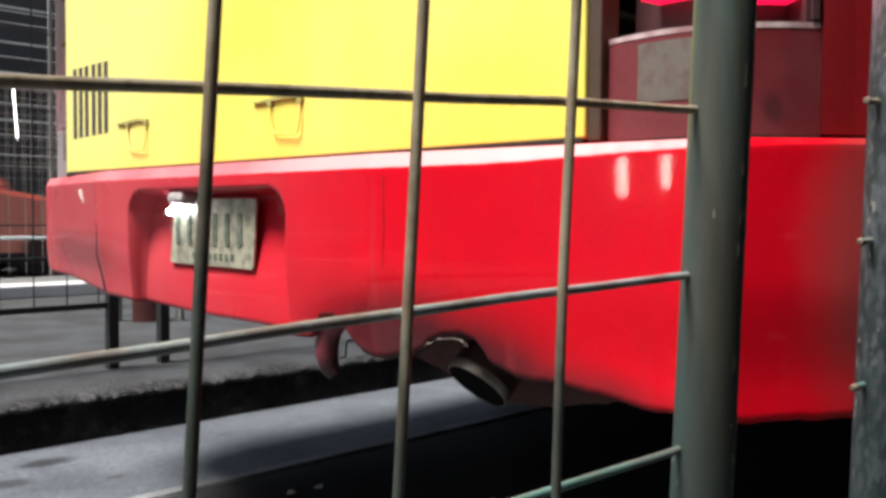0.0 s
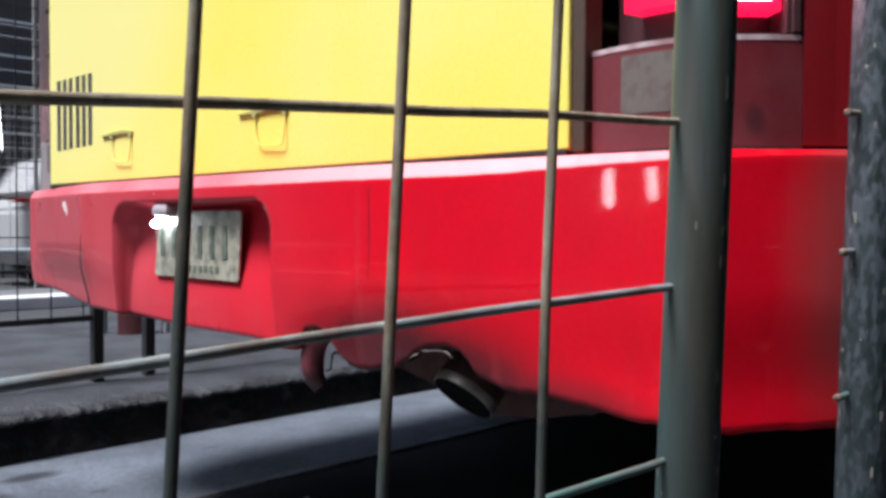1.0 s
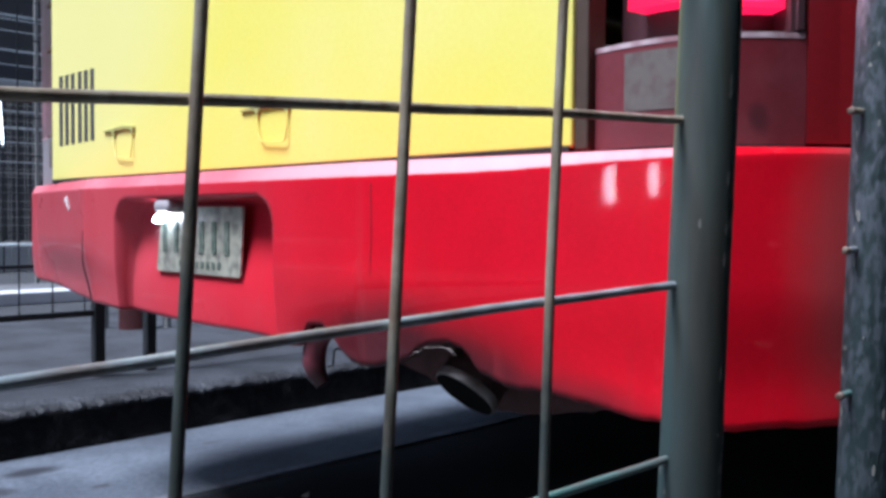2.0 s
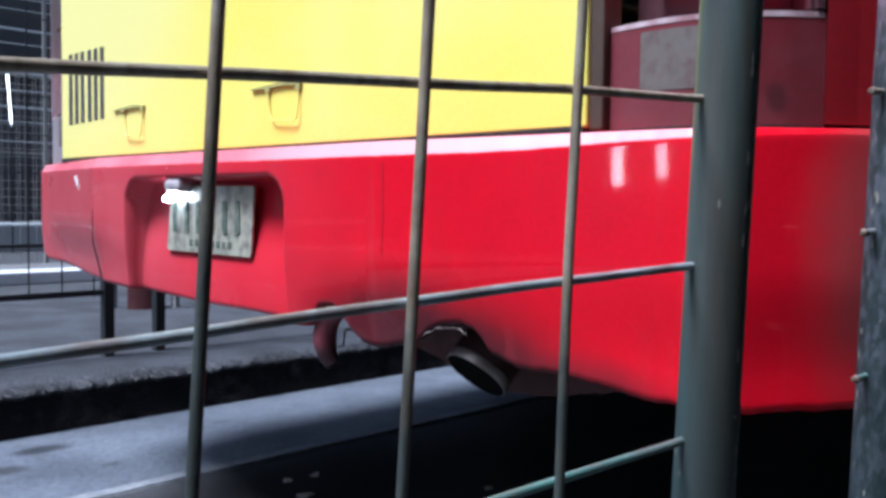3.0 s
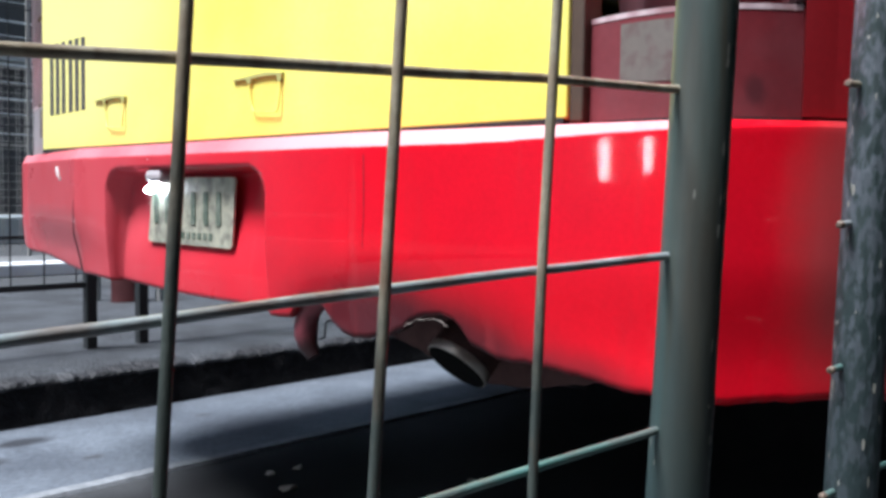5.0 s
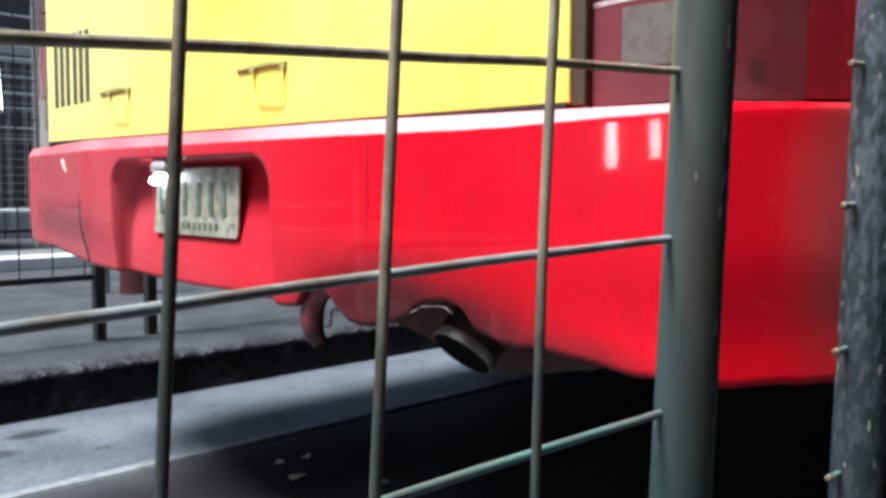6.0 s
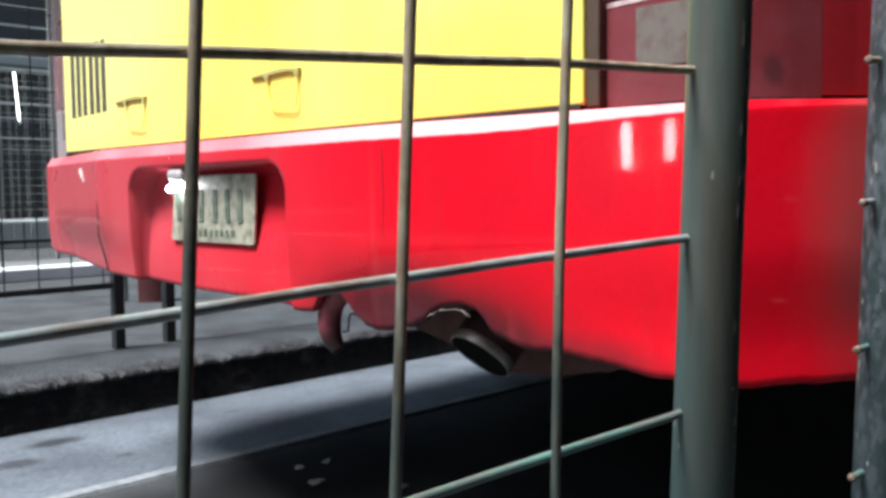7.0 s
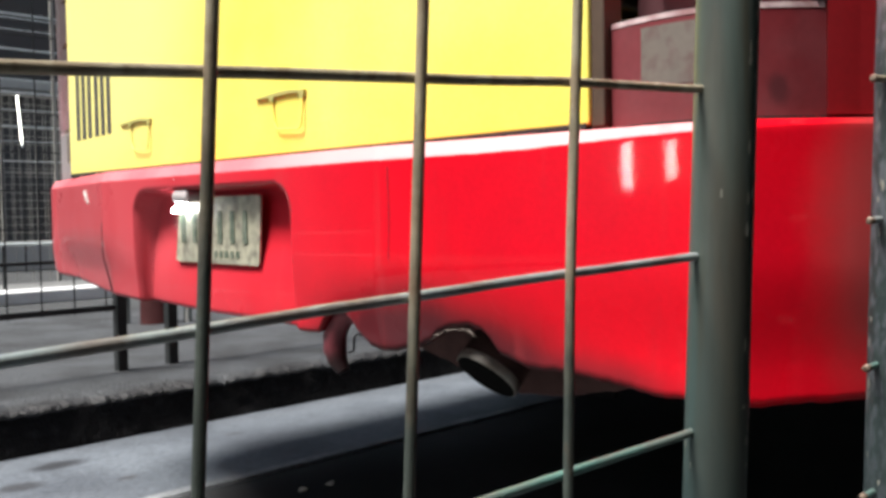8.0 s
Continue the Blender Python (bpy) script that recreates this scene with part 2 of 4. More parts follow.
stain_or_shade(GUTTER, (-1.36, 0.13, 0.0), 0.065, (0.02, 0.021, 0.025), 0.85, (1, 0.5, 1))
stain_or_shade(GUTTER, (-1.2, -0.05, 0.0), 0.06, (0.03, 0.031, 0.036), 0.8, (1, 0.6, 1))
stain_or_shade(GUTTER, (-1.05, 0.22, 0.0), 0.03, (0.04, 0.041, 0.046), 0.8, (1, 0.6, 1))
stain_or_shade(GUTTER, (-1.30, 0.75, 0.0), 0.03, (0.04, 0.041, 0.046), 0.7, (1, 0.6, 1))
LINE = mat("pale_mortar_line", (0.225, 0.24, 0.26), 0.6, second=(0.12, 0.13, 0.145), scale=4, amount=0.9, fine=60, speck=0.5)
PAVE = mat("grey_pavement_concrete", (0.047, 0.052, 0.060), 0.65, second=(0.019, 0.021, 0.025), scale=4.0, amount=0.9, fine=75, bump=0.9, depth=0.010, speck=0.7)
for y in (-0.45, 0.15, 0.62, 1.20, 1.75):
    stain_or_shade(PAVE, (-1.545, y, 0.155), 0.15, (0.008, 0.008, 0.010), 0.85, (1, 0.40, 1))
# near-black for grime and for the shade on the side facing the bus
KERB_DARK = mat("black_kerb_with_shade", (0.004, 0.004, 0.005), 0.85, second=(0.022, 0.022, 0.025), scale=26, fine=75, bump=1.0, gloss=0.2, depth=0.012, contrast=(0.5, 0.7))
KERB_WHITE = mat("white_painted_kerb", (0.62, 0.64, 0.67), 0.6, second=(0.42, 0.43, 0.45), scale=2, amount=0.7)
MEDIAN = mat("grey_median_concrete", (0.16, 0.165, 0.17), 0.7, scale=1.2)
BARRIER = mat("grey_barrier_concrete", (0.40, 0.42, 0.42), 0.7, scale=1.2)
DARK_WALL = mat("dark_soot_wall", (0.055, 0.058, 0.064), 0.8, second=(0.085, 0.078, 0.074), scale=0.7)
NEAR_WALL = mat("grey_plaster_wall", (0.16, 0.155, 0.145), 0.8, scale=0.8)
LEAF = mat("dry_leaf", (0.3, 0.28, 0.24), 0.6, second=(0.45, 0.43, 0.4), scale=30)
TUBE_SOFT = mat("dim_lit_tube", (0.9, 0.95, 1), 0.4, bump=0, emit=(0.98, 1.0, 0.9), power=2.2)
TUBE = mat("lit_tube", (0.9, 0.95, 1), 0.4, bump=0, emit=(0.95, 0.98, 0.95), power=24)


# ---- mesh helpers ----
def part(name, bm, material, parent=None, label="", smooth=False):
    me = bpy.data.meshes.new(name)
    bm.normal_update()
    bm.to_mesh(me)
    bm.free()
    me.materials.append(material)
    if smooth:
        for p in me.polygons:
            p.use_smooth = True
    ob = new(name, me)
    if parent is not None:
        ob.parent = parent
    if label:
        ob["label"] = label
    return ob


def empty(name, place=(0, 0, 0)):
    ob = new(name)
    ob.location = place
    return ob


def box(x0, x1, y0, y1, z0, z1, bevel=0.0, seg=2, bm=None):
    bm = bm or bmesh.new()
    made = bmesh.ops.create_cube(bm, size=1.0)["verts"]
    for v in made:
        v.co = Vector(((x0 + x1) / 2 + v.co.x * (x1 - x0), (y0 + y1) / 2 + v.co.y * (y1 - y0), (z0 + z1) / 2 + v.co.z * (z1 - z0)))
    if bevel:
        edges = list({e for v in made for e in v.link_edges})
        bmesh.ops.bevel(bm, geom=edges, offset=bevel, segments=seg, affect="EDGES", profile=0.5)
    return bm


def tube(points, radius, sides=12, bm=None, caps=True, wobble=0.0):
    """A round bar along the points; radius may be a list."""
    bm = bm or bmesh.new()
    pts = [Vector(p) for p in points]
    radii = radius if isinstance(radius, (list, tuple)) else [radius] * len(pts)
    rings, side = [], None
    for i, p in enumerate(pts):
        way = (pts[min(i + 1, len(pts) - 1)] - pts[max(i - 1, 0)]).normalized()
        if side is None:
            side = way.orthogonal().normalized()
        side = (side - way * side.dot(way)).normalized()
        up = way.cross(side)
        ring = []
        for k in range(sides):
            a = 2 * math.pi * k / sides
            r = radii[i] * (1 + (wobble * noise.noise(p * 90 + Vector((k, 0, 0))) if wobble else 0))
            ring.append(bm.verts.new(p + (side * math.cos(a) + up * math.sin(a)) * r))
        rings.append(ring)
    for a, b in zip(rings, rings[1:]):
        for k in range(sides):
            f = bm.faces.new((a[k], a[(k + 1) % sides], b[(k + 1) % sides], b[k]))
            f.smooth = True
    if caps:
        for cap in (bm.faces.new(rings[0][::-1]), bm.faces.new(rings[-1])):
            for e in cap.edges:
                e.smooth = False
    return bm


def extrude_outline(outline, axis, a, b, bevel=0.0, bm=None):
    """A flat outline of pairs, pushed along an axis from a to b."""
    bm = bm or bmesh.new()
    put = {"x": lambda p, q, d: (d, p, q), "y": lambda p, q, d: (p, d, q), "z": lambda p, q, d: (p, q, d)}[axis]
    one = [bm.verts.new(put(p, q, a)) for p, q in outline]
    two = [bm.verts.new(put(p, q, b)) for p, q in outline]
    bm.faces.new(one)
    bm.faces.new(two[::-1])
    k = len(outline)
    for i in range(k):
        bm.faces.new((one[i], two[i], two[(i + 1) % k], one[(i + 1) % k]))
    bmesh.ops.recalc_face_normals(bm, faces=bm.faces)
    if bevel:
        bmesh.ops.bevel(bm, geom=[e for e in bm.edges if e.calc_face_angle(0) > 0.5], offset=bevel, segments=2, affect="EDGES")
    return bm


def smooth01(a, b, v):
    t = min(max((v - a) / (b - a), 0), 1)
    return t * t * (3 - 2 * t)


def structure(ob, label, category):
    return tagged(ob, label, category, kind="structure")


# ---- ground ----
bm = bmesh.new()
S = 400
bm.faces.new([bm.verts.new((x, y, 0)) for x, y in ((-S, -S), (S, -S), (S, S), (-S, S))])
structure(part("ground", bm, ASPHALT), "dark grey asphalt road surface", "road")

KX = -1.55   # face of the kerb beside the bus
structure(part("gutter", box(KX, -0.80, -8, 16, -0.05, 0.006), GUTTER), "smooth grey damp concrete gutter strip", "gutter")


def line_strip():
    bm = bmesh.new()
    ys = [-8 + 0.05 * i for i in range(481)]
    rows = []
    for y in ys:
        j = 0.006 * noise.noise((y * 5, 1, 0)) + 0.004 * noise.noise((y * 22, 4, 0))
        w = 0.026 + 0.010 * noise.noise((y * 3, 7, 0))
        rows.append([bm.verts.new((-0.793 + j + s * w, y, z)) for s, z in ((-1, 0.0065), (-0.8, 0.011), (0.8, 0.011), (1, 0.0005))])
    for a, b in zip(rows, rows[1:]):
        for k in range(3):
            bm.faces.new((a[k], a[k + 1], b[k + 1], b[k]))
    return bm


structure(part("trim", line_strip(), LINE), "pale mortar edge between gutter and asphalt", "road edge")


def pavement_slab():
    """The raised island; its edge above the kerb is broken and uneven."""
    bm = bmesh.new()
    ys, y = [], -8.0
    while y < 16:
        ys.append(y)
        y += 0.011 if -0.6 < y < 2.6 else 0.08
    rows = []
    for y in ys:
        rag = 0.016 * noise.noise((y * 5, 0, 0)) + 0.014 * noise.noise((y * 17, 3, 0)) + 0.010 * noise.noise((y * 43, 5, 0)) + 0.006 * noise.noise((y * 90, 6, 0))
        row = [bm.verts.new((-4.5, y, 0.17))]
        for x, z, hx, hz in ((-2.4, 0.17, 0, 0), (-1.9, 0.17, 0, 0), (-1.80, 0.17, 0, 0.0008), (-1.765, 0.170, 0, 0.0015), (-1.735, 0.169, 0.1, 0.002),
                             (-1.710, 0.169, 0.15, 0.003), (-1.685, 0.168, 0.2, 0.003), (-1.662, 0.168, 0.3, 0.004), (-1.640, 0.167, 0.5, 0.004), (-1.620, 0.166, 0.6, 0.005),
                             (-1.600, 0.164, 0.8, 0.005), (-1.584, 0.160, 0.9, 0.006), (-1.570, 0.155, 1, 0.006), (-1.563, 0.147, 1, 0.006),
                             (-1.564, 0.137, 0.9, 0.005), (-1.60, 0.132, 0.3, 0)):
            lump = 1.6 * noise.noise((y * 19, x * 19, 2.0)) + 0.9 * noise.noise((y * 41, x * 41, 9.0))
            row.append(bm.verts.new((x + hx * rag, y, z + hz * lump)))
        rows.append(row)
    for a, b in zip(rows, rows[1:]):
        for k in range(len(a) - 1):
            bm.faces.new((a[k], a[k + 1], b[k + 1], b[k]))
    bmesh.ops.recalc_face_normals(bm, faces=bm.faces)
    return bm


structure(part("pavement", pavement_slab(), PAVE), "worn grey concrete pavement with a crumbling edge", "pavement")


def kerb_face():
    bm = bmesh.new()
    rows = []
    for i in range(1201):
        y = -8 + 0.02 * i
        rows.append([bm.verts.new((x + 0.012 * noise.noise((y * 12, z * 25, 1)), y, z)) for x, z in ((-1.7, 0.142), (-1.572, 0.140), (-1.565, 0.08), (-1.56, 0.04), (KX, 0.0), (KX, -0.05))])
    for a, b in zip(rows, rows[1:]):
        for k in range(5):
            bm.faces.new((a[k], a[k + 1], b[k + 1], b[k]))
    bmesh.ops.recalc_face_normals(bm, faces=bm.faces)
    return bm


structure(part("kerb", kerb_face(), KERB_DARK), "dirty black kerb face below the pavement, shade in its colour", "kerb")
structure(part("kerb_far", box(-7.6, -7.25, -40, 60, 0, 0.125, 0.015), KERB_WHITE), "white painted road kerb", "kerb")
structure(part("median", box(-8.9, -7.604, -40, 60, -0.05, 0.09), MEDIAN), "grey concrete median strip", "median")
rail = tagged(empty("guard_rail", (-8.2, 4, 0.09)), "thin pale pipe rail on short posts along the median", "rail")
part("pipe", tube([(0, -30, 0.46), (0, 30, 0.46)], 0.018, 10), PALE_STEEL, rail)
for k in range(-10, 11):
    part("post", tube([(0, k * 2.9 + 1.2, -0.004), (0, k * 2.9 + 1.2, 0.45)], 0.014, 8), BLACK_STEEL, rail)
structure(part("barrier", box(-13.3, -13.0, -60, 80, 0, 0.42, 0.02), BARRIER), "low grey concrete wall under a steel fence", "barrier")
structure(part("pavement_near", box(1.12, 4.6, -12, 20, -0.05, 0.165, 0.02), PAVE), "grey concrete pavement beside the road", "pavement")

# ---- walls that close the place; the roof, east and south ones are unseen additions ----
# unseen roof, added to keep sky light off the bus's right corner
structure(part("sky_blocker", box(1.55, 6.2, -9, 20, 2.9, 3.2), NEAR_WALL), "plain unseen roof added to block sky light on the right", "roof")
# unseen wall, added to cut the light that comes from the right
structure(part("wall_east", box(6.2, 6.6, -22, 30, 0, 9), NEAR_WALL), "plain grey wall, unseen, added to cut light from the right", "wall")

# unseen walls added behind the bus; their gaps leave bright streaks in reflections
for n, (x0, x1) in enumerate(((-30, -2.15), (-1.7, -1.2), (-0.85, 6.2))):
    structure(part("wall_south_%d" % (n + 1), box(x0, x1, -16.6, -16, 0, 6.5), NEAR_WALL), "plain grey wall, unseen, added to shape the bumper's reflections", "wall")


def dark_building():
    b = empty("building", (-17, 4, 0))
    part("wall", box(-3, 0, -45, 60, 0, 11), DARK_WALL, b)
    for s in range(3):
        part("ledge", box(0.0, 0.45, -45, 60, 3.3 + s * 3.2, 3.5 + s * 3.2, 0.02), BARRIER, b)
    win = bmesh.new()
    box(0.003, 0.06, -0.9, 0.9, -0.8, 0.8, 0.01, bm=win)
    first = part("window", win, GLASS, b)
    for s in range(3):
        for k in range(-5, 8):
            ob = first if (s, k) == (0, -5) else first.copy()
            if ob is not first:
                scene.collection.objects.link(ob)
            ob.location = (0, k * 3.4, 1.7 + s * 3.2)
    return tagged(b, "dark soot-stained concrete building with rows of windows", "building")


dark_building()

# ---- the bus ----
HW = 1.26                      # half its width
bus = tagged(empty("bus"), "red and yellow city bus parked with lights on", "bus")


def turned_corner():
    """The right-hand corner from above: a tight bend, a long oblique face, then the side."""
    x, y, pts = 1.050, 0.001, []
    for length, a, b in ((0.055, 8.3, 50), (0.26, 46, 54), (0.09, 54, 90), (0.5, 90, 90)):
        for i in range(20):
            ang = radians(a + (b - a) * (i + 0.5) / 20)
            pts.append((x, y))
            x, y = x + math.cos(ang) * length / 20, y + math.sin(ang) * length / 20
    return pts


CORNER = turned_corner()


def plan(u):
    """The bumper's outline from above: u runs from -1 to 1 across the rear and round both corners."""
    s, a = math.copysign(1, u), abs(u)
    ex, ey = (1.050, 0.001) if s > 0 else (1.05, 0.030)
    if a < 0.36:
        return s * a / 0.36 * 0.5, -0.08
    if a < 0.74:
        f = (a - 0.36) / 0.38
        return s * (0.5 + (ex - 0.5) * f), -0.08 + (ey + 0.08) * f
    if s > 0:
        k = (a - 0.74) / 0.26 * (len(CORNER) - 1)
        i = min(int(k), len(CORNER) - 2)
        return tuple(p + (q - p) * (k - i) for p, q in zip(CORNER[i], CORNER[i + 1]))
    if a < 0.92:
        ang = (a - 0.74) / 0.18 * math.pi / 2
        return -(ex + 0.21 * math.sin(ang)), ey + 0.22 * (1 - math.cos(ang))
    return -(ex + 0.21), ey + 0.22 + (a - 0.92) / 0.08 * 0.6


EDGE_X = (0.30, 0.335, 0.353, 0.365, 0.404, 0.427, 0.45, 0.475, 0.50, 0.53, 0.582, 0.603, 0.615, 0.64, 0.676, 0.702, 0.716, 0.728, 0.75, 0.79, 0.84, 0.89, 0.935, 0.98, 1.03, 1.11, 1.15, 1.30)
EDGE_Z = (0.602, 0.604, 0.628, 0.644, 0.647, 0.630, 0.608, 0.594, 0.589, 0.590, 0.598, 0.611, 0.623, 0.635, 0.641, 0.635, 0.622, 0.604, 0.592, 0.585, 0.583, 0.579, 0.571, 0.566, 0.565, 0.561, 0.567, 0.569)


def bumper_bottom(x):
    """Height of the lower edge: a notch for the hook, a burnt arch over the exhaust, a worn belly."""
    if x < -0.5:
        return 0.625 + 0.020 * smooth01(0.5, 1.05, -x) + 0.025 * smooth01(1.04, 1.18, -x)
    if x < 0.3:
        return 0.608 + 0.016 * smooth01(0.0, -0.5, x) - 0.006 * smooth01(0.1, 0.3, x)
    return float(np.interp(x, EDGE_X, EDGE_Z)) + (0.004 * noise.noise((x * 22, 0, 3)) + 0.0035 * noise.noise((x * 70, 0, 8))) * smooth01(0.45, 0.6, x)


def recess(x, z):
    """How deep the plate's niche lies: rounded upper corners, open below."""
    dx = max(-0.335 - x, x - 0.268)
    dz = z - 0.866
    r = 0.05
    qx, qz = dx + r, dz + r
    d = math.hypot(max(qx, 0), max(qz, 0)) + min(max(qx, qz), 0) - r
    deep = 0.058 - 0.030 * smooth01(0.84, 0.62, z)
    return deep * (1 - smooth01(-0.004, 0.003, d))


TOP = 0.9205   # upper edge of the bumper


def bumper():
    bm = bmesh.new()
    us, n = [], 640
    for i in range(n + 1):
        us.append(-1 + 2 * i / n)
    rows = []
    eps = 1e-4
    for u in us:
        x, y = plan(u)
        xa, ya = plan(max(u - eps, -1))
        xb, yb = plan(min(u + eps, 1))
        t = Vector((xb - xa, yb - ya, 0)).normalized()
        inward = Vector((-t.y, t.x, 0))
        lo = bumper_bottom(x)
        wavy = 0.0001 + 0.0013 * smooth01(1.07, 1.12, x)
        tall = 0.0225 - 0.002 * smooth01(0.5, 1.05, abs(x)) - 0.009 * smooth01(0.70, 1.06, x) - 0.004 * smooth01(1.06, 1.17, x) + 0.0007 * noise.noise((x * 26, 0, 5)) + 0.0005 * noise.noise((x * 80, 0, 2))
        deep = 0.64 * tall
        prof = [(0.13, 0.921), (deep + 0.012, 0.922), (deep, TOP)]
        prof += [(deep * (1 - 0.97 * f), TOP - tall * f) for f in (0.05, 0.12, 0.35, 0.65, 0.88, 0.96)]
        prof += [(0.0003, TOP - 0.0013 - tall), (0.0, TOP - 0.0035 - tall), (0.0, TOP - 0.0095 - tall)]
        k = 46
        left = smooth01(-0.3, -0.6, x)
        for j in range(1, k + 1):
            f = j / k
            z = TOP - 0.0135 - tall + (lo + 0.006 - TOP + 0.0135 + tall) * f
            g = (0.892 - z) / 0.29
            tuck = 0.010 * smooth01(0.5, 1, g) + 0.018 * left * smooth01(0.36, 0.78, g) * smooth01(-1.12, -0.9, x)
            prof.append((tuck, z))
        prof += [(prof[-1][0] + 0.004, lo), (prof[-1][0] + 0.03, lo + 0.004), (prof[-1][0] + 0.03, lo + 0.03)]
        col = []
        for d, z in prof:
            d2 = d + (recess(x, z) if 0.6 < z < 0.9 and abs(x) < 0.5 else 0)
            p = Vector((x, y, z)) + inward * (d2 + wavy * noise.noise((x * 9, y * 9, z * 7)))
            col.append(bm.verts.new(p))
        rows.append(col)
    for a, b in zip(rows, rows[1:]):
        for j in range(len(a) - 1):
            f = bm.faces.new((a[j], b[j], b[j + 1], a[j + 1]))
            f.smooth = True
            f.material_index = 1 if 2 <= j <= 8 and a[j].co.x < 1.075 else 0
    bmesh.ops.recalc_face_normals(bm, faces=bm.faces)
    return bm


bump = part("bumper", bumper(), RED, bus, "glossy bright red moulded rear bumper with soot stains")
bump.data.materials.append(SHEEN_RED)
part("seam", tube([(-0.503, -0.0815, 0.80), (-0.503, -0.080, 0.72), (-0.505, -0.064, 0.66), (-0.506, -0.058, 0.632)], [0.0006, 0.0016, 0.002, 0.002], 6), MAROON_DARK, bump, "dark vertical joint")
part("seam", tube([(0.533, -0.0752, 0.885), (0.535, -0.0752, 0.80), (0.5325, -0.0752, 0.745), (0.534, -0.072, 0.70)], [0.0009, 0.0007, 0.0007, 0.0003], 6), MAROON, bump, "fine crack in the paint")
chip = bmesh.new()
for px, pz, w, h in ((-0.668, 0.874, 0.007, 0.007), (-0.655, 0.864, 0.006, 0.008), (-0.640, 0.852, 0.003, 0.006)):
    yy = plan(-0.36 - (abs(px) - 0.5) / 0.55 * 0.38)[1]
    box(px - w, px + w, yy - 0.0035, yy + 0.002, pz - h, pz + h, 0.001, 1, bm=chip)
part("scratch", chip, PALE_CHIP, bump, "pale chip in the paint")

# plate in its niche
plate = part("number_plate", extrude_outline([(-0.207, 0.718), (-0.200, 0.714), (0.112, 0.713), (0.119, 0.719), (0.130, 0.845), (0.124, 0.851), (-0.178, 0.852), (-0.185, 0.846)], "y", -0.047, -0.042), PLATE, bus, "bent weathered pale metal number plate")
for k in range(6):
    x0 = -0.178 + k * 0.047 + (0.008 if k > 2 else 0)
    bar = box(x0, x0 + 0.017, -0.0495, -0.0468, 0.755, 0.822, 0.0015, 1)
    part("character_bar", bar, PLATE_INK, plate)
for k in range(8):
    part("small_bar", box(-0.11 + k * 0.021, -0.098 + k * 0.021, -0.0485, -0.0468, 0.726, 0.74), PLATE_INK, plate)
lamp = part("plate_lamp", box(-0.165, -0.10, -0.080, -0.03, 0.839, 0.868, 0.011), LAMP_HOUSE, bus, "pale lamp housing over the plate")
bm = bmesh.new()
bmesh.ops.create_uvsphere(bm, u_segments=20, v_segments=12, radius=1)
for v in bm.verts:
    v.co = Vector((-0.150 + v.co.x * 0.031, -0.066 + v.co.y * 0.012, 0.829 + v.co.z * 0.0095 + v.co.x * 0.006))
part("bulb_lens", bm, LAMP_WHITE, lamp, "glaring white lamp lens", True)
part("lamp_cable", tube([(-0.15, -0.06, 0.87), (-0.148, -0.078, 0.89), (-0.12, -0.074, 0.882), (-0.118, -0.05, 0.868)], 0.003, 8), LAMP_HOUSE, lamp)

# yellow engine hatch
hatch = part("engine_hatch", box(-0.87, 0.87, 0.0, 0.028, 0.929, 1.98, 0.004), YELLOW, bus, "plain yellow engine hatch panel")
part("seal", box(0.868, 0.892, 0.006, 0.05, 0.924, 1.99, 0.004), BROWN_SEAL, hatch, "dark brown rubber seal")
part("seal", box(-0.868, 0.866, -0.001, 0.05, 0.9215, 0.931, 0.001), BLACK, hatch, "dark brown rubber seal")
for k in range(6):
    x0 = -0.818 + k * 0.036 + (0.006 if k > 2 else 0)
    part("character_bar", box(x0, x0 + 0.021, -0.0012, 0.002, 1.02 + 0.001 * k, 1.205), DIGIT, hatch)


def latch(x, z, w):
    """A flat hook with a tapered tongue and two ears, and a thin wire bail hanging from it."""
    shape = [(0.0, 0.0), (0.058, 0.004), (0.111, 0.007), (0.168, 0.002), (0.164, -0.014), (0.154, -0.014), (0.149, -0.003), (0.113, -0.001), (0.068, -0.003), (0.065, -0.012), (0.056, -0.011), (0.048, -0.003), (0.008, -0.003)]
    l = part("latch", extrude_outline([(x + w * p, z + q) for p, q in shape], "y", -0.006, 0.002, 0.0008), LATCH, hatch, "flat steel latch painted yellow")
    bail = [(0.060, -0.011), (0.064, -0.04), (0.074, -0.062), (0.084, -0.067), (0.148, -0.071), (0.158, -0.066), (0.161, -0.04), (0.160, -0.012)]
    part("loop", tube([(x + w * p, -0.004 - 0.05 * abs(q + 0.012), z + q) for p, q in bail], 0.0016, 8), YELLOW, l)


latch(0.052, 1.045, 1.0)
latch(-0.554, 1.042, 0.95)


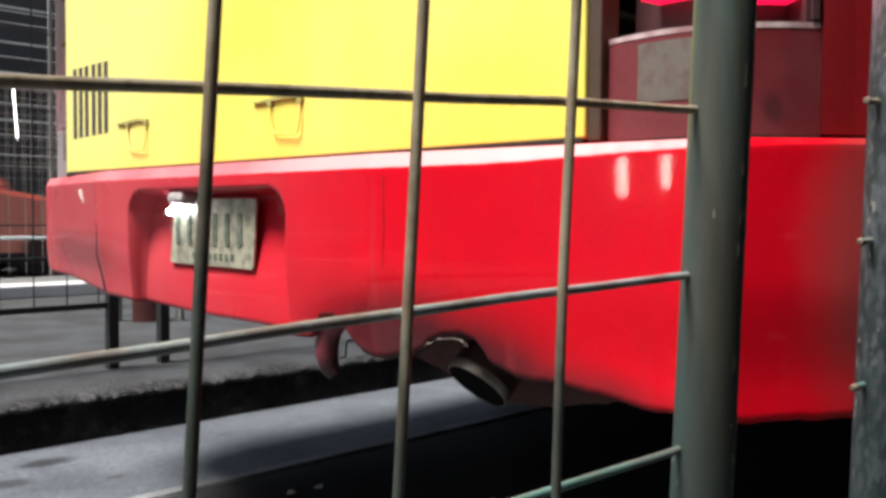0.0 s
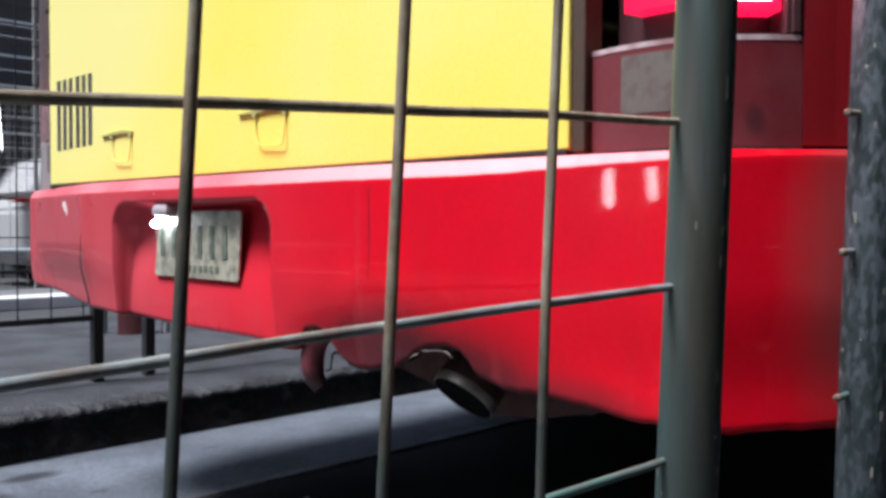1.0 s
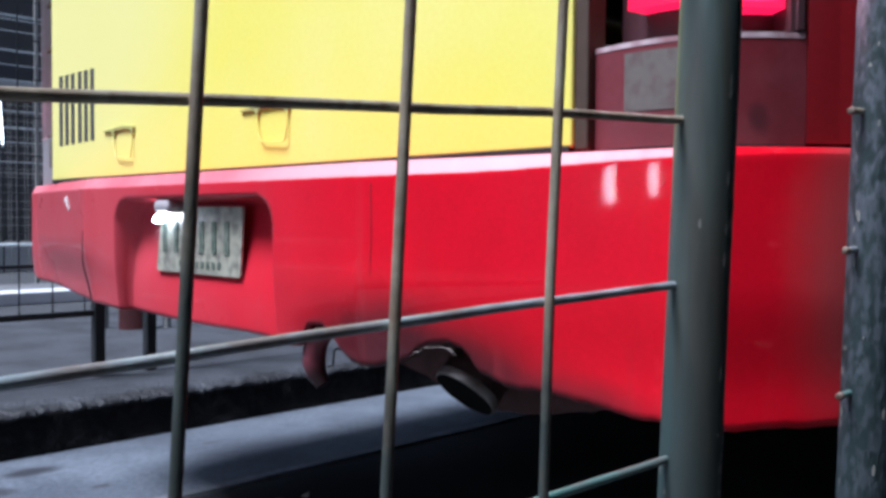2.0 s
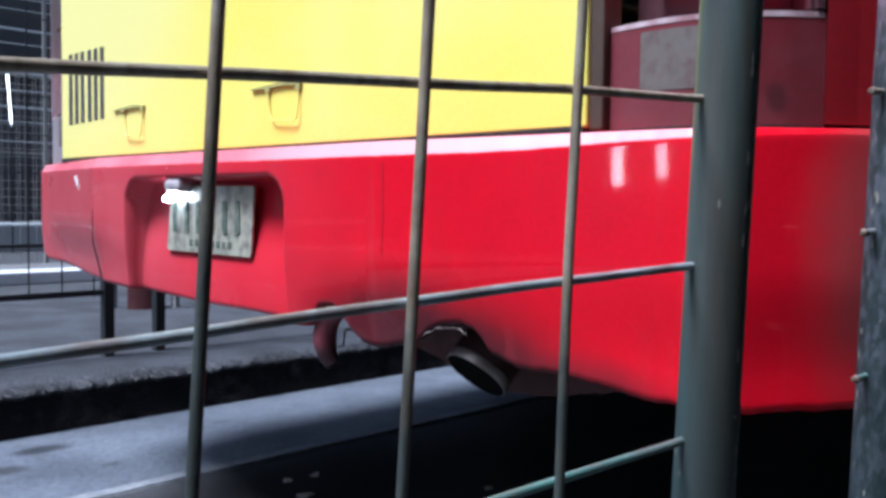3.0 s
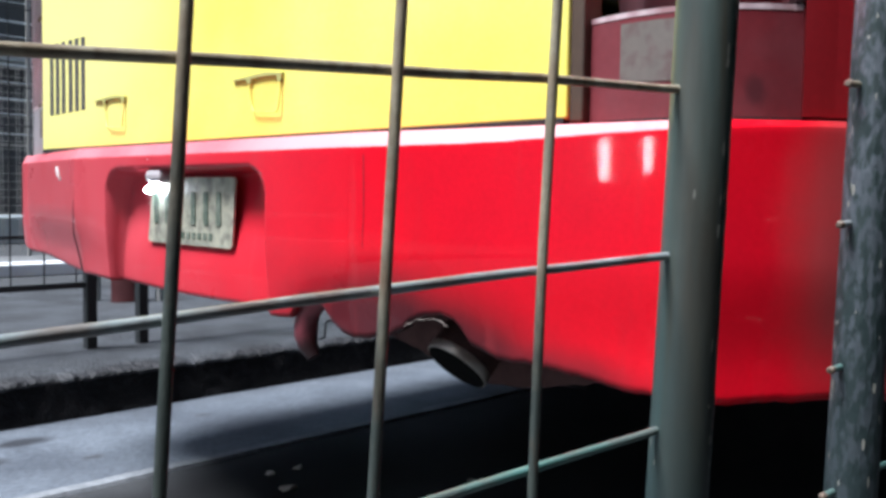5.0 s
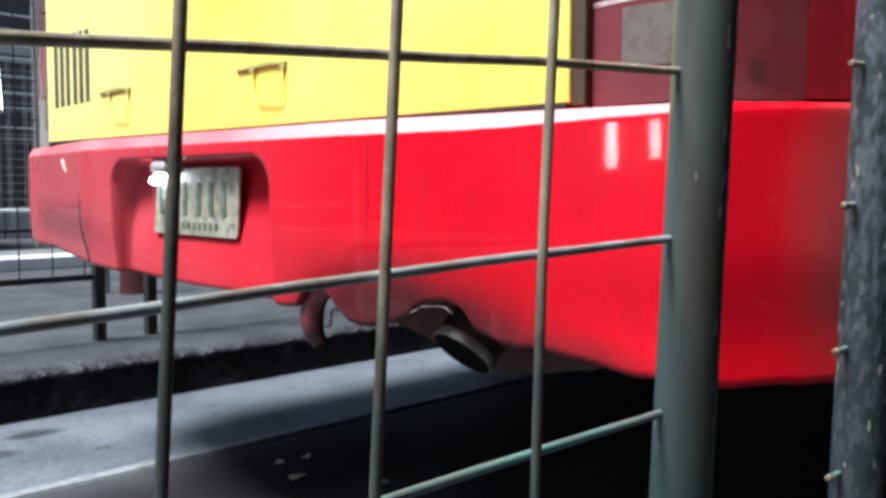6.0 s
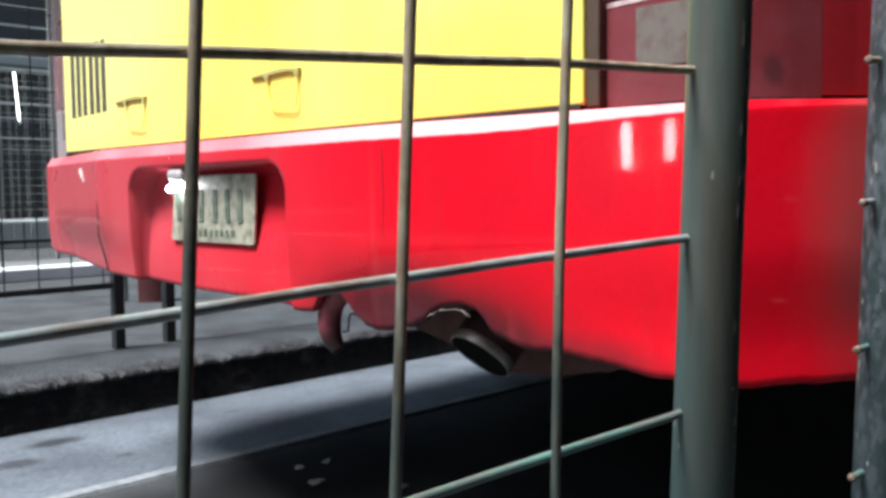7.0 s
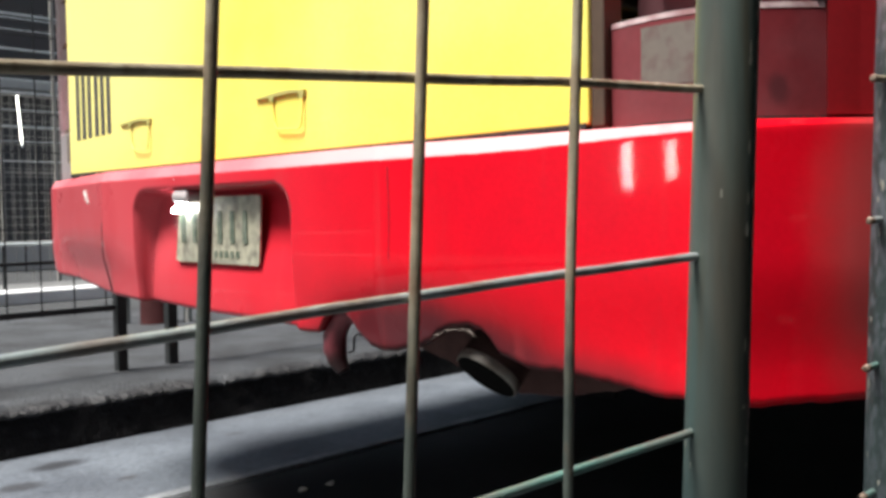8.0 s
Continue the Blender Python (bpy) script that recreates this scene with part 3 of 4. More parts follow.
# lamp corner of the body, mirrored to the other side
def lamp_corner(s):
    curve = [Vector(p) for p in ((0.893, 0.022), (0.930, 0.013), (0.967, 0.009), (1.000, 0.0095), (1.030, 0.014), (1.060, 0.024), (1.090, 0.043), (1.120, 0.070), (1.152, 0.108))]
    if s < 0:
        curve = [Vector((0.893, 0.022)), Vector((1.172, 0.098))]
    runs = [0.0]
    for p, q in zip(curve, curve[1:]):
        runs.append(runs[-1] + (q - p).length)

    def at(f, d):
        """A point a share f along the bulging outline, d metres inside it."""
        r = [v / runs[-1] for v in runs]
        p = Vector((np.interp(f, r, [c.x for c in curve]), np.interp(f, r, [c.y for c in curve])))
        e = 0.06
        t = Vector((np.interp(f + e, r, [c.x for c in curve]) - np.interp(f - e, r, [c.x for c in curve]), np.interp(f + e, r, [c.y for c in curve]) - np.interp(f - e, r, [c.y for c in curve]))).normalized()
        p += Vector((-t.y, t.x)) * d
        return s * p.x, p.y

    def slab(f0, f1, d0, d1, z0, z1, bevel):
        n = max(int((f1 - f0) * 24), 2)
        pts = [at(f0 + (f1 - f0) * i / n, d0) for i in range(n + 1)] + [at(f1 + (f0 - f1) * i / n, d1) for i in range(n + 1)]
        bm = extrude_outline(pts, "z", z0, z1, bevel)
        bm.normal_update()
        for f in bm.faces:
            f.smooth = abs(f.normal.z) < 0.3
        for e in bm.edges:
            e.smooth = e.calc_face_angle(0) < 0.6
        return bm

    block = part("corner_panel", slab(0, 1, 0.0, 0.10, 0.9248, 1.062, 0.0), MAROON if s > 0 else GREY_TRIM, bus, "faded maroon corner panel with a bare grey patch")
    part("gap_seal", slab(0.0, 1, -0.0006, 0.05, 0.9212, 0.9248, 0.0), BLACK, block, "dark gap under the panel")
    part("lamp_recess", slab(0, 1, 0.05, 0.11, 1.060, 1.95, 0.0), MAROON_DARK if s > 0 else GREY_TRIM, bus)
    # the light that the ledge catches, put in as a pale strip
    part("edge_highlight", slab(0.0, 0.99, -0.0008, 0.03, 1.0575, 1.0645, 0.0), PALE_EDGE, block, "pale strip painted where the upper edge catches light")
    part("bare_patch", slab(0.19, 0.50, -0.0010, 0.004, 0.972, 1.050, 0.0), PRIMER, block, "bare grey primer patch")
    corner = [at(1, -0.002)] + [(s * px, py) for px, py in ((1.180, 0.142), (1.210, 0.176), (1.236, 0.208), (1.253, 0.240), (1.260, 0.280), (HW - 0.03, 0.282), (1.13, 0.15))]
    part("corner_post", extrude_outline(corner, "z", 0.926, 2.86, 0.0), BODY_RED if s > 0 else GREY_TRIM, bus, smooth=False)
    if s < 0:
        for z in (1.062, 1.31, 1.44):
            part("joint", slab(0.0, 0.6, -0.0012, 0.01, z - 0.003, z + 0.003, 0.0), BROWN_SEAL, block, "dark joint in the trim")
    part("lamp_frame", slab(0.93, 1, -0.004, 0.06, 1.062, 1.95, 0.006), MAROON_DARK if s > 0 else GREY_TRIM, bus)
    for k, (f0, f1) in enumerate(((0.17, 0.45), (0.56, 0.92)) if s > 0 else ((0.08, 0.30), (0.34, 0.52))):
        d0 = 0.012 if s > 0 else 0.034
        for j in range(3):
            z0 = (1.097 if k else 1.110) + j * 0.20
            unit = part("tail_light", slab(f0, f1, d0, 0.07, z0, z0 + 0.15, 0.0), LENS_RED if j == 0 else LENS_DARK, bus, "glowing red tail light" if j == 0 else "unlit red lamp")
            if j == 0 and k == 1:
                part("bulb", slab(f0 + 0.06, f1 - 0.05, d0 - 0.004, d0 + 0.01, z0 + 0.013, z0 + 0.10, 0.0), LENS_CORE, unit, "white-hot lit bulb")


lamp_corner(1)
lamp_corner(-1)


def shell():
    """Side walls, rear wall above the hatch, roof and floor of the bus."""
    L = 10.8
    for s in (1, -1):
        x0, x1 = sorted((s * (HW - 0.045), s * HW))
        part("side_wall", box(x0, x1, 0.228, L, 0.93, 1.62, 0.012), BODY_RED, bus, "dull red painted side wall")
        part("side_skirt", box(x0, x1, 0.45, L, 0.66, 0.928, 0.012), BODY_RED, bus, "dull red painted side skirt")
        part("upper_side", box(x0, x1, 0.228, L, 2.42, 2.86, 0.012), YELLOW, bus)
        for k in range(8):
            y0 = 0.228 + k * 1.34
            part("pillar", box(x0, x1, y0, y0 + 0.1, 1.62, 2.42), BODY_RED, bus)
            part("side_window", box(x0 + 0.012, x1 - 0.012, y0 + 0.1, min(y0 + 1.34, L), 1.62, 2.42), GLASS, bus)
    part("rear_top", box(-HW + 0.1, HW - 0.1, 0.03, 0.12, 2.56, 2.86, 0.01), YELLOW, bus)
    part("rear_window", box(-HW + 0.1, HW - 0.1, 0.04, 0.07, 1.985, 2.56, 0.006), GLASS, bus, "dark rear window")
    part("roof", box(-HW + 0.05, HW - 0.05, 0.03, L, 2.86, 3.0, 0.05), BODY_RED, bus)
    part("front_wall", box(-HW, HW, L, L + 0.08, 0.5, 3.0, 0.03), BODY_RED, bus)
    part("floor_pan", box(-HW + 0.2, 1.0, 0.10, L, 0.665, 0.72), BLACK, bus)
    part("engine_guard", box(-0.55, 1.10, 0.30, 1.7, 0.565, 0.64, 0.03), BLACK, bus)
    for y in (2.7, 8.6):
        for s in (-1, 1):
            w = part("wheel", tube([(s * (HW - 0.36), y, 0.48), (s * (HW - 0.35), y, 0.48), (s * (HW - 0.05), y, 0.48), (s * (HW - 0.04), y, 0.48)], [0.40, 0.475, 0.475, 0.40], 32), RUBBER, bus)
            part("rim", tube([(s * (HW - 0.045), y, 0.48), (s * (HW - 0.03), y, 0.48)], [0.28, 0.22], 24), STEEL, w)
    part("axle_beam", box(-0.9, 0.9, 2.6, 2.8, 0.42, 0.54, 0.02), BLACK, bus)


shell()

# black sheet added under the bus, where the gutter lies in shade
part("shade_sheet", box(-1.03, -0.42, 1.92, 1.935, 0.07, 0.66, 0.005), RUBBER, bus, "black sheet added to darken the gutter beyond the pipe")

# the sooty strip behind the bumper, the hook and the exhaust pipe
def under_panel():
    """A bent sheet behind the arch, its lower edge ragged."""
    bm, rows = bmesh.new(), []
    for i in range(70):
        x = 0.30 + 0.775 * i / 69
        lo = 0.555 - 0.055 * smooth01(0.34, 0.6, x) + 0.05 * smooth01(0.62, 0.95, x) + 0.004 * noise.noise((x * 40, 2, 0))
        rows.append([bm.verts.new((x, y + 0.01 * noise.noise((x * 9, z * 9, 0)), z)) for y, z in ((0.148, lo), (0.145, lo + 0.004), (0.13, 0.60), (0.11, 0.68), (0.115, 0.68), (0.152, lo))])
    for a, b in zip(rows, rows[1:]):
        for k in range(5):
            bm.faces.new((a[k], b[k], b[k + 1], a[k + 1])).smooth = True
    bmesh.ops.recalc_face_normals(bm, faces=bm.faces)
    return bm


part("under_panel", under_panel(), SOOTY_BROWN, bus, "sooty brown steel panel behind the bumper")
hook_pts = [(0.425, -0.030, 0.652), (0.392, -0.033, 0.643), (0.368, -0.035, 0.633), (0.349, -0.036, 0.616), (0.339, -0.036, 0.595), (0.337, -0.035, 0.571), (0.342, -0.033, 0.550), (0.354, -0.030, 0.533)]
bm = tube(hook_pts, [0.014, 0.017, 0.019, 0.0205, 0.0215, 0.021, 0.018, 0.012], 20)
part("tow_hook", bm, HOOK_RED, bus, "curved red tow hook")
part("wire_clip", tube([(0.401, 0.0, 0.592), (0.356, 0.0, 0.596), (0.349, 0.0, 0.590), (0.346, 0.0, 0.564), (0.332, 0.0, 0.560)], 0.0019, 8), BLACK, bus)
burr = [(0.612 + 0.0072 * k, -0.058, float(np.interp(0.612 + 0.0072 * k, EDGE_X, EDGE_Z)) - 0.004 + 0.004 * noise.noise((k * 1.7, 0, 4))) for k in range(14)]
part("torn_edge", tube(burr, [0.0005 + 0.0020 * abs(noise.noise((k * 2.3, 5, 1))) for k in range(14)], 7, wobble=0.5), PRIMER, bump, "torn bare edge above the exhaust")


MOUTH, MOUTH_WAY = Vector((0.638, 0.035, 0.547)), Vector((-0.11, -0.66, -0.74)).normalized()


def exhaust():
    """A pipe that runs out from under the floor and turns down to its open mouth."""
    inner = Vector((0.1, 1, 0.12)).normalized()
    knee = MOUTH - MOUTH_WAY * 0.085
    pts = [knee + inner * 0.75, knee + inner * 0.12, knee + inner * 0.05 - MOUTH_WAY * 0.004, knee + inner * 0.015 + MOUTH_WAY * 0.012, MOUTH - MOUTH_WAY * 0.05, MOUTH - MOUTH_WAY * 0.014]
    return tube(pts, 0.0545, 36)


pipe = part("exhaust_pipe", exhaust(), PIPE_SOOT, bus, "sooty exhaust pipe turned downwards")
part("tip", tube([MOUTH - MOUTH_WAY * 0.016, MOUTH - MOUTH_WAY * 0.014, MOUTH - MOUTH_WAY * 0.001, MOUTH], [0.0547, 0.0552, 0.0552, 0.0545], 40), STEEL, pipe, "bare steel mouth")
# black disc over the mouth: soot and the pipe's inner dark as one colour
part("mouth_disc", tube([MOUTH - MOUTH_WAY * 0.02, MOUTH + MOUTH_WAY * 0.001], 0.0528, 36), SOOT, pipe)

# ---- near fence ----
U, V = Vector((0.1040, 0.9929, 0.0575)).normalized(), Vector((0.0, 0.0616, 0.9981)).normalized()
NRM = U.cross(V).normalized()
O = Vector((1.1764, -0.6155, 0.7567))
PITCH = 0.15
ROWS = {0: 0.0, 1: 0.1471, -1: -0.1541}


def fence_at(s, r, d=0.0):
    return O + U * s + V * r + NRM * d


def down_to(s, z):
    return (z - (O + U * s).z) / V.z


BENT = {1: (0.0, 0.0, 0.0005, 0.003), 0: (0.0022, 0.0016, 0.0030, 0.0070), -1: (0.0050, 0.0050, 0.0065, 0.0100)}


def row_at(k, s):
    """Height of a horizontal wire; those that show are slightly bent down towards the post."""
    return ROWS.get(k, k * PITCH) - float(np.interp(s, (-0.15, 0.0, 0.15, 0.31), BENT.get(k, (0, 0, 0, 0))))


def fence_panel(verticals, pole_a, pole_b, label, post_mats, post_r, first_stub, lift=0.0):
    """Welded wire mesh between two round posts; verticals on the near side, horizontals behind them."""
    base = fence_at((pole_a + pole_b) / 2, down_to((pole_a + pole_b) / 2, 0.165))
    f = tagged(empty("mesh_fence_panel", base), label, "fence", "wire fence panels beside the bus")
    inv = Matrix.Translation(-base)

    def add(name, pts, r, m, lab="", wob=0.02, sides=12):
        bm = tube(pts, r, sides, wobble=wob)
        bm.transform(inv)
        return part(name, bm, m, f, lab)

    for s in verticals:
        lean = 0.026 if abs(s - 0.152) < 0.002 else 0
        pts = [fence_at(s + 0.0006 * noise.noise((s * 9, r * 0.8, 0)) - lean * min(r, 0), r, 0.0) for r in [down_to(s, 0.24) + k * 0.055 for k in range(32)]]
        add("vertical_wire", pts, 0.0041, WIRE_PAINTED if s < -0.05 else WIRE)
    for k in range(-3, 9):
        n = max(int((pole_b - pole_a) / 0.05), 4)
        pts = [fence_at(pole_a + first_stub + (pole_b - pole_a - first_stub) * i / n, row_at(k, pole_a + first_stub + (pole_b - pole_a - first_stub) * i / n) + lift * (1 + 0.9 * k) + 0.0015 * noise.noise((i * 0.4, k, 1)), -0.0076) for i in range(n + 1)]
        wire = add("horizontal_wire", pts, 0.0038, WIRE_GREEN if k < 0 else WIRE_PALE if k == 0 else WIRE)
        if first_stub < 0:
            bm = tube([pts[0] - U * 0.004, pts[0] - U * 0.003, pts[0] + U * 0.002, pts[0] + U * 0.004], [0.0024, 0.0044, 0.0048, 0.004], 10, wobble=0.3)
            bm.transform(inv)
            part("wire_end", bm, RUSTY_END, wire, "rusty ground-off wire end")
    for s, m in zip((pole_a, pole_b), post_mats):
        lo = down_to(s, 0.166)
        pts = [fence_at(s, lo + (1.35 - lo) * i / 40) for i in range(41)]
        add("post", pts, post_r, m, "", 0.006, 32)
    return f


PA, PB = 0.3495, 0.694
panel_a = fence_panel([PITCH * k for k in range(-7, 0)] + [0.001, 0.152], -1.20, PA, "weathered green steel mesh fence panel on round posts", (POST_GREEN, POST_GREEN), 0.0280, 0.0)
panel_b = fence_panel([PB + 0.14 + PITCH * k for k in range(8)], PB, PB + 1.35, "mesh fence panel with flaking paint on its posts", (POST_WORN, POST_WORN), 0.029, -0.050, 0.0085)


def flake(s, r, ang, w, h, radius):
    """A chip in a post's paint, lying on the round of the tube."""
    bm, grid = bmesh.new(), []
    side = V.cross(U).normalized() * -1
    for i in range(5):
        row = []
        for j in range(4):
            edge = 1 - 0.45 * abs(i - 2) / 2 + 0.3 * noise.noise((s * 50 + i, r * 70 + j, ang))
            a = ang + (j / 3 - 0.5) * w * edge
            row.append(bm.verts.new(fence_at(s, r + (i / 4 - 0.5) * h) + ((U - V * U.dot(V)).normalized() * math.cos(a) + side * math.sin(a)) * (radius + 0.0006)))
        grid.append(row)
    for a, b in zip(grid, grid[1:]):
        for k in range(3):
            bm.faces.new((a[k], a[k + 1], b[k + 1], b[k]))
    return bm


def chips(panel, s, radius, count, seed, lo, hi):
    rng = random.Random(seed)
    base = panel.location
    for k in range(count):
        bm = flake(s, rng.uniform(-0.3, 0.24), radians(rng.uniform(lo, hi)), rng.uniform(0.04, 0.15), rng.uniform(0.003, 0.013), radius)
        bm.transform(Matrix.Translation(-base))
        part("paint_chip", bm, CHIP, panel)


chips(panel_a, PA, 0.0280, 30, 3, 66, 100)
chips(panel_a, PA, 0.0280, 5, 8, 90, 215)
chips(panel_b, PB, 0.029, 30, 5, 90, 225)


# ---- far fence, across the island ----
def far_panel(y0, y1):
    f = tagged(empty("mesh_fence_panel", (-2.03, (y0 + y1) / 2, 0.17)), "black steel mesh fence panel on square posts", "fence", "black fence panels on the island")
    h = (y1 - y0) / 2

    def add(name, bm):
        return part(name, bm, BLACK_STEEL, f)

    for y in (-h, h):
        add("post", box(-0.022, 0.022, y - 0.022, y + 0.022, -0.005, 1.95, 0.004))
    for z in (0.255, 0.46, 1.93):
        add("rail", box(-0.012, 0.012, -h + 0.022, h - 0.022, z, z + (0.024 if z != 0.46 else 0.014), 0.003))
    k = -h + 0.075
    while k < h - 0.04:
        add("vertical_wire", tube([(0.006, k, 0.25), (0.006, k, 1.93)], 0.0032, 6))
        k += 0.13
    for j in range(10):
        add("horizontal_wire", tube([(0, -h + 0.02, 0.60 + 0.15 * j), (0, h - 0.02, 0.60 + 0.15 * j)], 0.0028, 6))
    return f


far_panel(-1.42, 0.665)
far_panel(0.895, 2.95)
for x, y, h, m in ((-3.5, 1.55, 0.5, BROWN_STEEL), (-3.62, 1.44, 0.55, BLACK_STEEL), (-3.42, 1.74, 0.55, BLACK_STEEL)):
    w = 0.07 if m is BROWN_STEEL else 0.025
    tagged(part("bollard", tube([(x, y, 0.165), (x, y, 0.172), (x, y, h), (x, y, h + 0.03)], [w + 0.02, w, w, w * 0.6], 16), m), "short dark painted steel bollard on the pavement", "bollard", "bollards on the island")


# ---- mesh screen on the far wall, beyond the traffic ----
def far_screen():
    f = tagged(empty("mesh_screen", (-13.15, 4, 0.42)), "grey-brown steel mesh screen on a low wall", "fence")
    for k in range(-14, 15):
        part("post", box(-0.025, 0.025, k - 0.03, k + 0.03, -0.005, 2.45, 0.005), MESH_GREY, f)
    for z in (0.02, 1.1, 2.3):
        part("rail", box(-0.02, 0.02, -14, 14, z, z + 0.03, 0.005), MESH_GREY, f)
    bm = bmesh.new()
    for k in range(-112, 113):
        tube([(0.03, k * 0.125, 0.03), (0.03, k * 0.125, 2.3)], 0.006, 5, bm)
    for j in range(18):
        tube([(0.04, -14, 0.05 + 0.125 * j), (0.04, 14, 0.05 + 0.125 * j)], 0.006, 5, bm)
    tagged(part("mesh", bm, MESH_GREY, f), kind="stuff")
    return f


far_screen()


# ---- railing between the median and the traffic ----
def median_railing():
    f = tagged(empty("steel_railing", (-9.3, 4, 0.0)), "tall pale grey steel railing along the median", "fence")
    for z, h in ((1.47, 0.010), (1.70, 0.011), (1.865, 0.022), (2.06, 0.012), (2.255, 0.026), (2.41, 0.008), (2.59, 0.010), (2.75, 0.022), (2.98, 0.009), (3.11, 0.012), (3.15, 0.024), (3.60, 0.02)):
        part("rail", box(-0.012, 0.012, -12, 12, z, z + h, 0.003), PALE_STEEL, f)
    for k in range(-3, 5):
        part("post", box(-0.02, 0.02, k * 2.9 - 0.72, k * 2.9 - 0.68, 0.0, 3.65, 0.004), MESH_GREY, f)
    for k in range(-26, 27):
        part("upright", tube([(0.015, k * 0.19 - 1.0, 0.10), (0.015, k * 0.19 - 1.0, 2.26)], 0.0045, 6), MESH_GREY, f)
    return f


median_railing()


def lamp_post(x, y, z0, z1, r, lean, glow):
    t = empty("tube_lamp", (x, y, 0))
    part("tube", tube([(0, lean, z0), (0, -lean, z1)], r, 14), glow, t, "lit white tube")
    part("cap", tube([(0, lean + 0.003, z0 - 0.05), (0, lean, z0)], r * 1.25, 12), PALE_STEEL, t)
    part("pole", tube([(0, lean + 0.003, 0.0), (0, lean + 0.003, z0 - 0.04)], 0.012, 10), BLACK_STEEL, t)
    return tagged(t, "lit white tube lamp upright on a thin pole", "lamp", "upright tube lamps")


lamp_post(-12.75, 4.14, 1.95, 2.68, 0.014, 0.025, TUBE_SOFT)
lamp_post(-1.215, -7.0, 1.0, 1.75, 0.036, 0.0, TUBE)
lamp_post(-0.83, -7.0, 1.08, 1.7, 0.032, 0.0, TUBE)

# litter on the road under the bus
for x, y, a, s in ((-0.554, 0.521, 0.3, 1.0), (-0.407, 0.474, 1.2, 1.6), (-0.543, 0.616, 2.0, 1.1), (-0.2, 0.62, 0.6, 0.8), (0.05, 0.35, 1.9, 0.8), (-0.1, 0.9, 0.4, 0.9)):
    bm = bmesh.new()
    rim = []
    for k in range(9):
        t = 2 * math.pi * k / 9
        r = s * 0.0115 * (1 + 0.35 * math.sin(3 * t + a))
        rim.append((r * math.cos(t) * 1.3, r * math.sin(t), 0.003 + 0.003 * math.sin(t + a)))
    lo = [bm.verts.new((px, py, pz * 0.4)) for px, py, pz in rim]
    hi = [bm.verts.new((px * 0.8, py * 0.8, pz + 0.003)) for px, py, pz in rim]
    bm.faces.new(hi)
    bm.faces.new(lo[::-1])
    for k in range(9):
        bm.faces.new((lo[k], lo[(k + 1) % 9], hi[(k + 1) % 9], hi[k]))
    ob = tagged(part("dry_leaf", bm, LEAF), "pale dry leaf scrap lying on the asphalt", "leaf", "litter under the bus")
    ob.location, ob.rotation_euler = (x, y, 0.001), (0, 0, a)


# ---- passing vehicles ----
def wheels(parent, ys, x, r):
    for y in ys:
        for s in (-1, 1):
            w = part("wheel", tube([(s * (x - 0.20), y, r), (s * (x - 0.19), y, r), (s * (x - 0.02), y, r), (s * x, y, r)], [r * 0.8, r, r, r * 0.85], 24), RUBBER, parent)
            part("rim", tube([(s * (x - 0.01), y, r), (s * (x + 0.012), y, r)], [r * 0.6, r * 0.5], 18), MAROON_DARK, w)


def car(name, paint, label, tail, pane, ky=1.0, K=1.25):
    c = tagged(empty(name), label, "car", "vehicles passing on the far lane")
    low = [(y * ky, z * K) for y, z in [(-2.12, 0.35), (-2.10, 0.80), (-1.95, 0.92), (-1.1, 0.97), (0.85, 0.95), (1.9, 0.82), (2.1, 0.66), (2.12, 0.33), (1.7, 0.22), (-1.8, 0.22)]]
    part("body", extrude_outline(low, "x", -0.84, 0.84, 0.05), paint, c)
    top = [(y * ky, z * K) for y, z in [(-1.95, 0.96), (-1.6, 1.36), (-0.3, 1.46), (0.35, 1.40), (1.05, 0.95)]]
    part("cabin", extrude_outline(top, "x", -0.70, 0.70, 0.05), paint, c)
    win = [(y * ky, z * K) for y, z in [(-1.7, 0.99), (-1.45, 1.31), (-0.3, 1.39), (0.3, 1.34), (0.85, 0.99)]]
    for s in (-1, 1):
        x0, x1 = sorted((s * 0.69, s * 0.712))
        part("side_window", extrude_outline(win, "x", x0, x1, 0.01), pane, c)
        part("tail_light", box(*sorted((s * 0.55, s * 0.845)), -2.14 * ky, -1.93 * ky, 0.872 * K, 0.92 * K, 0.02), tail, c)
        part("headlight", box(*sorted((s * 0.5, s * 0.8)), 1.90 * ky, 2.14 * ky, 0.72 * K, 0.79 * K, 0.02), HEAD, c)
        part("sill", box(*sorted((s * 0.80, s * 0.855)), -1.2 * ky, 1.25 * ky, 0.20, 0.32, 0.02), BLACK, c)
    wheels(c, (-1.3 * ky, 1.32 * ky), 0.83, 0.36)
    return c


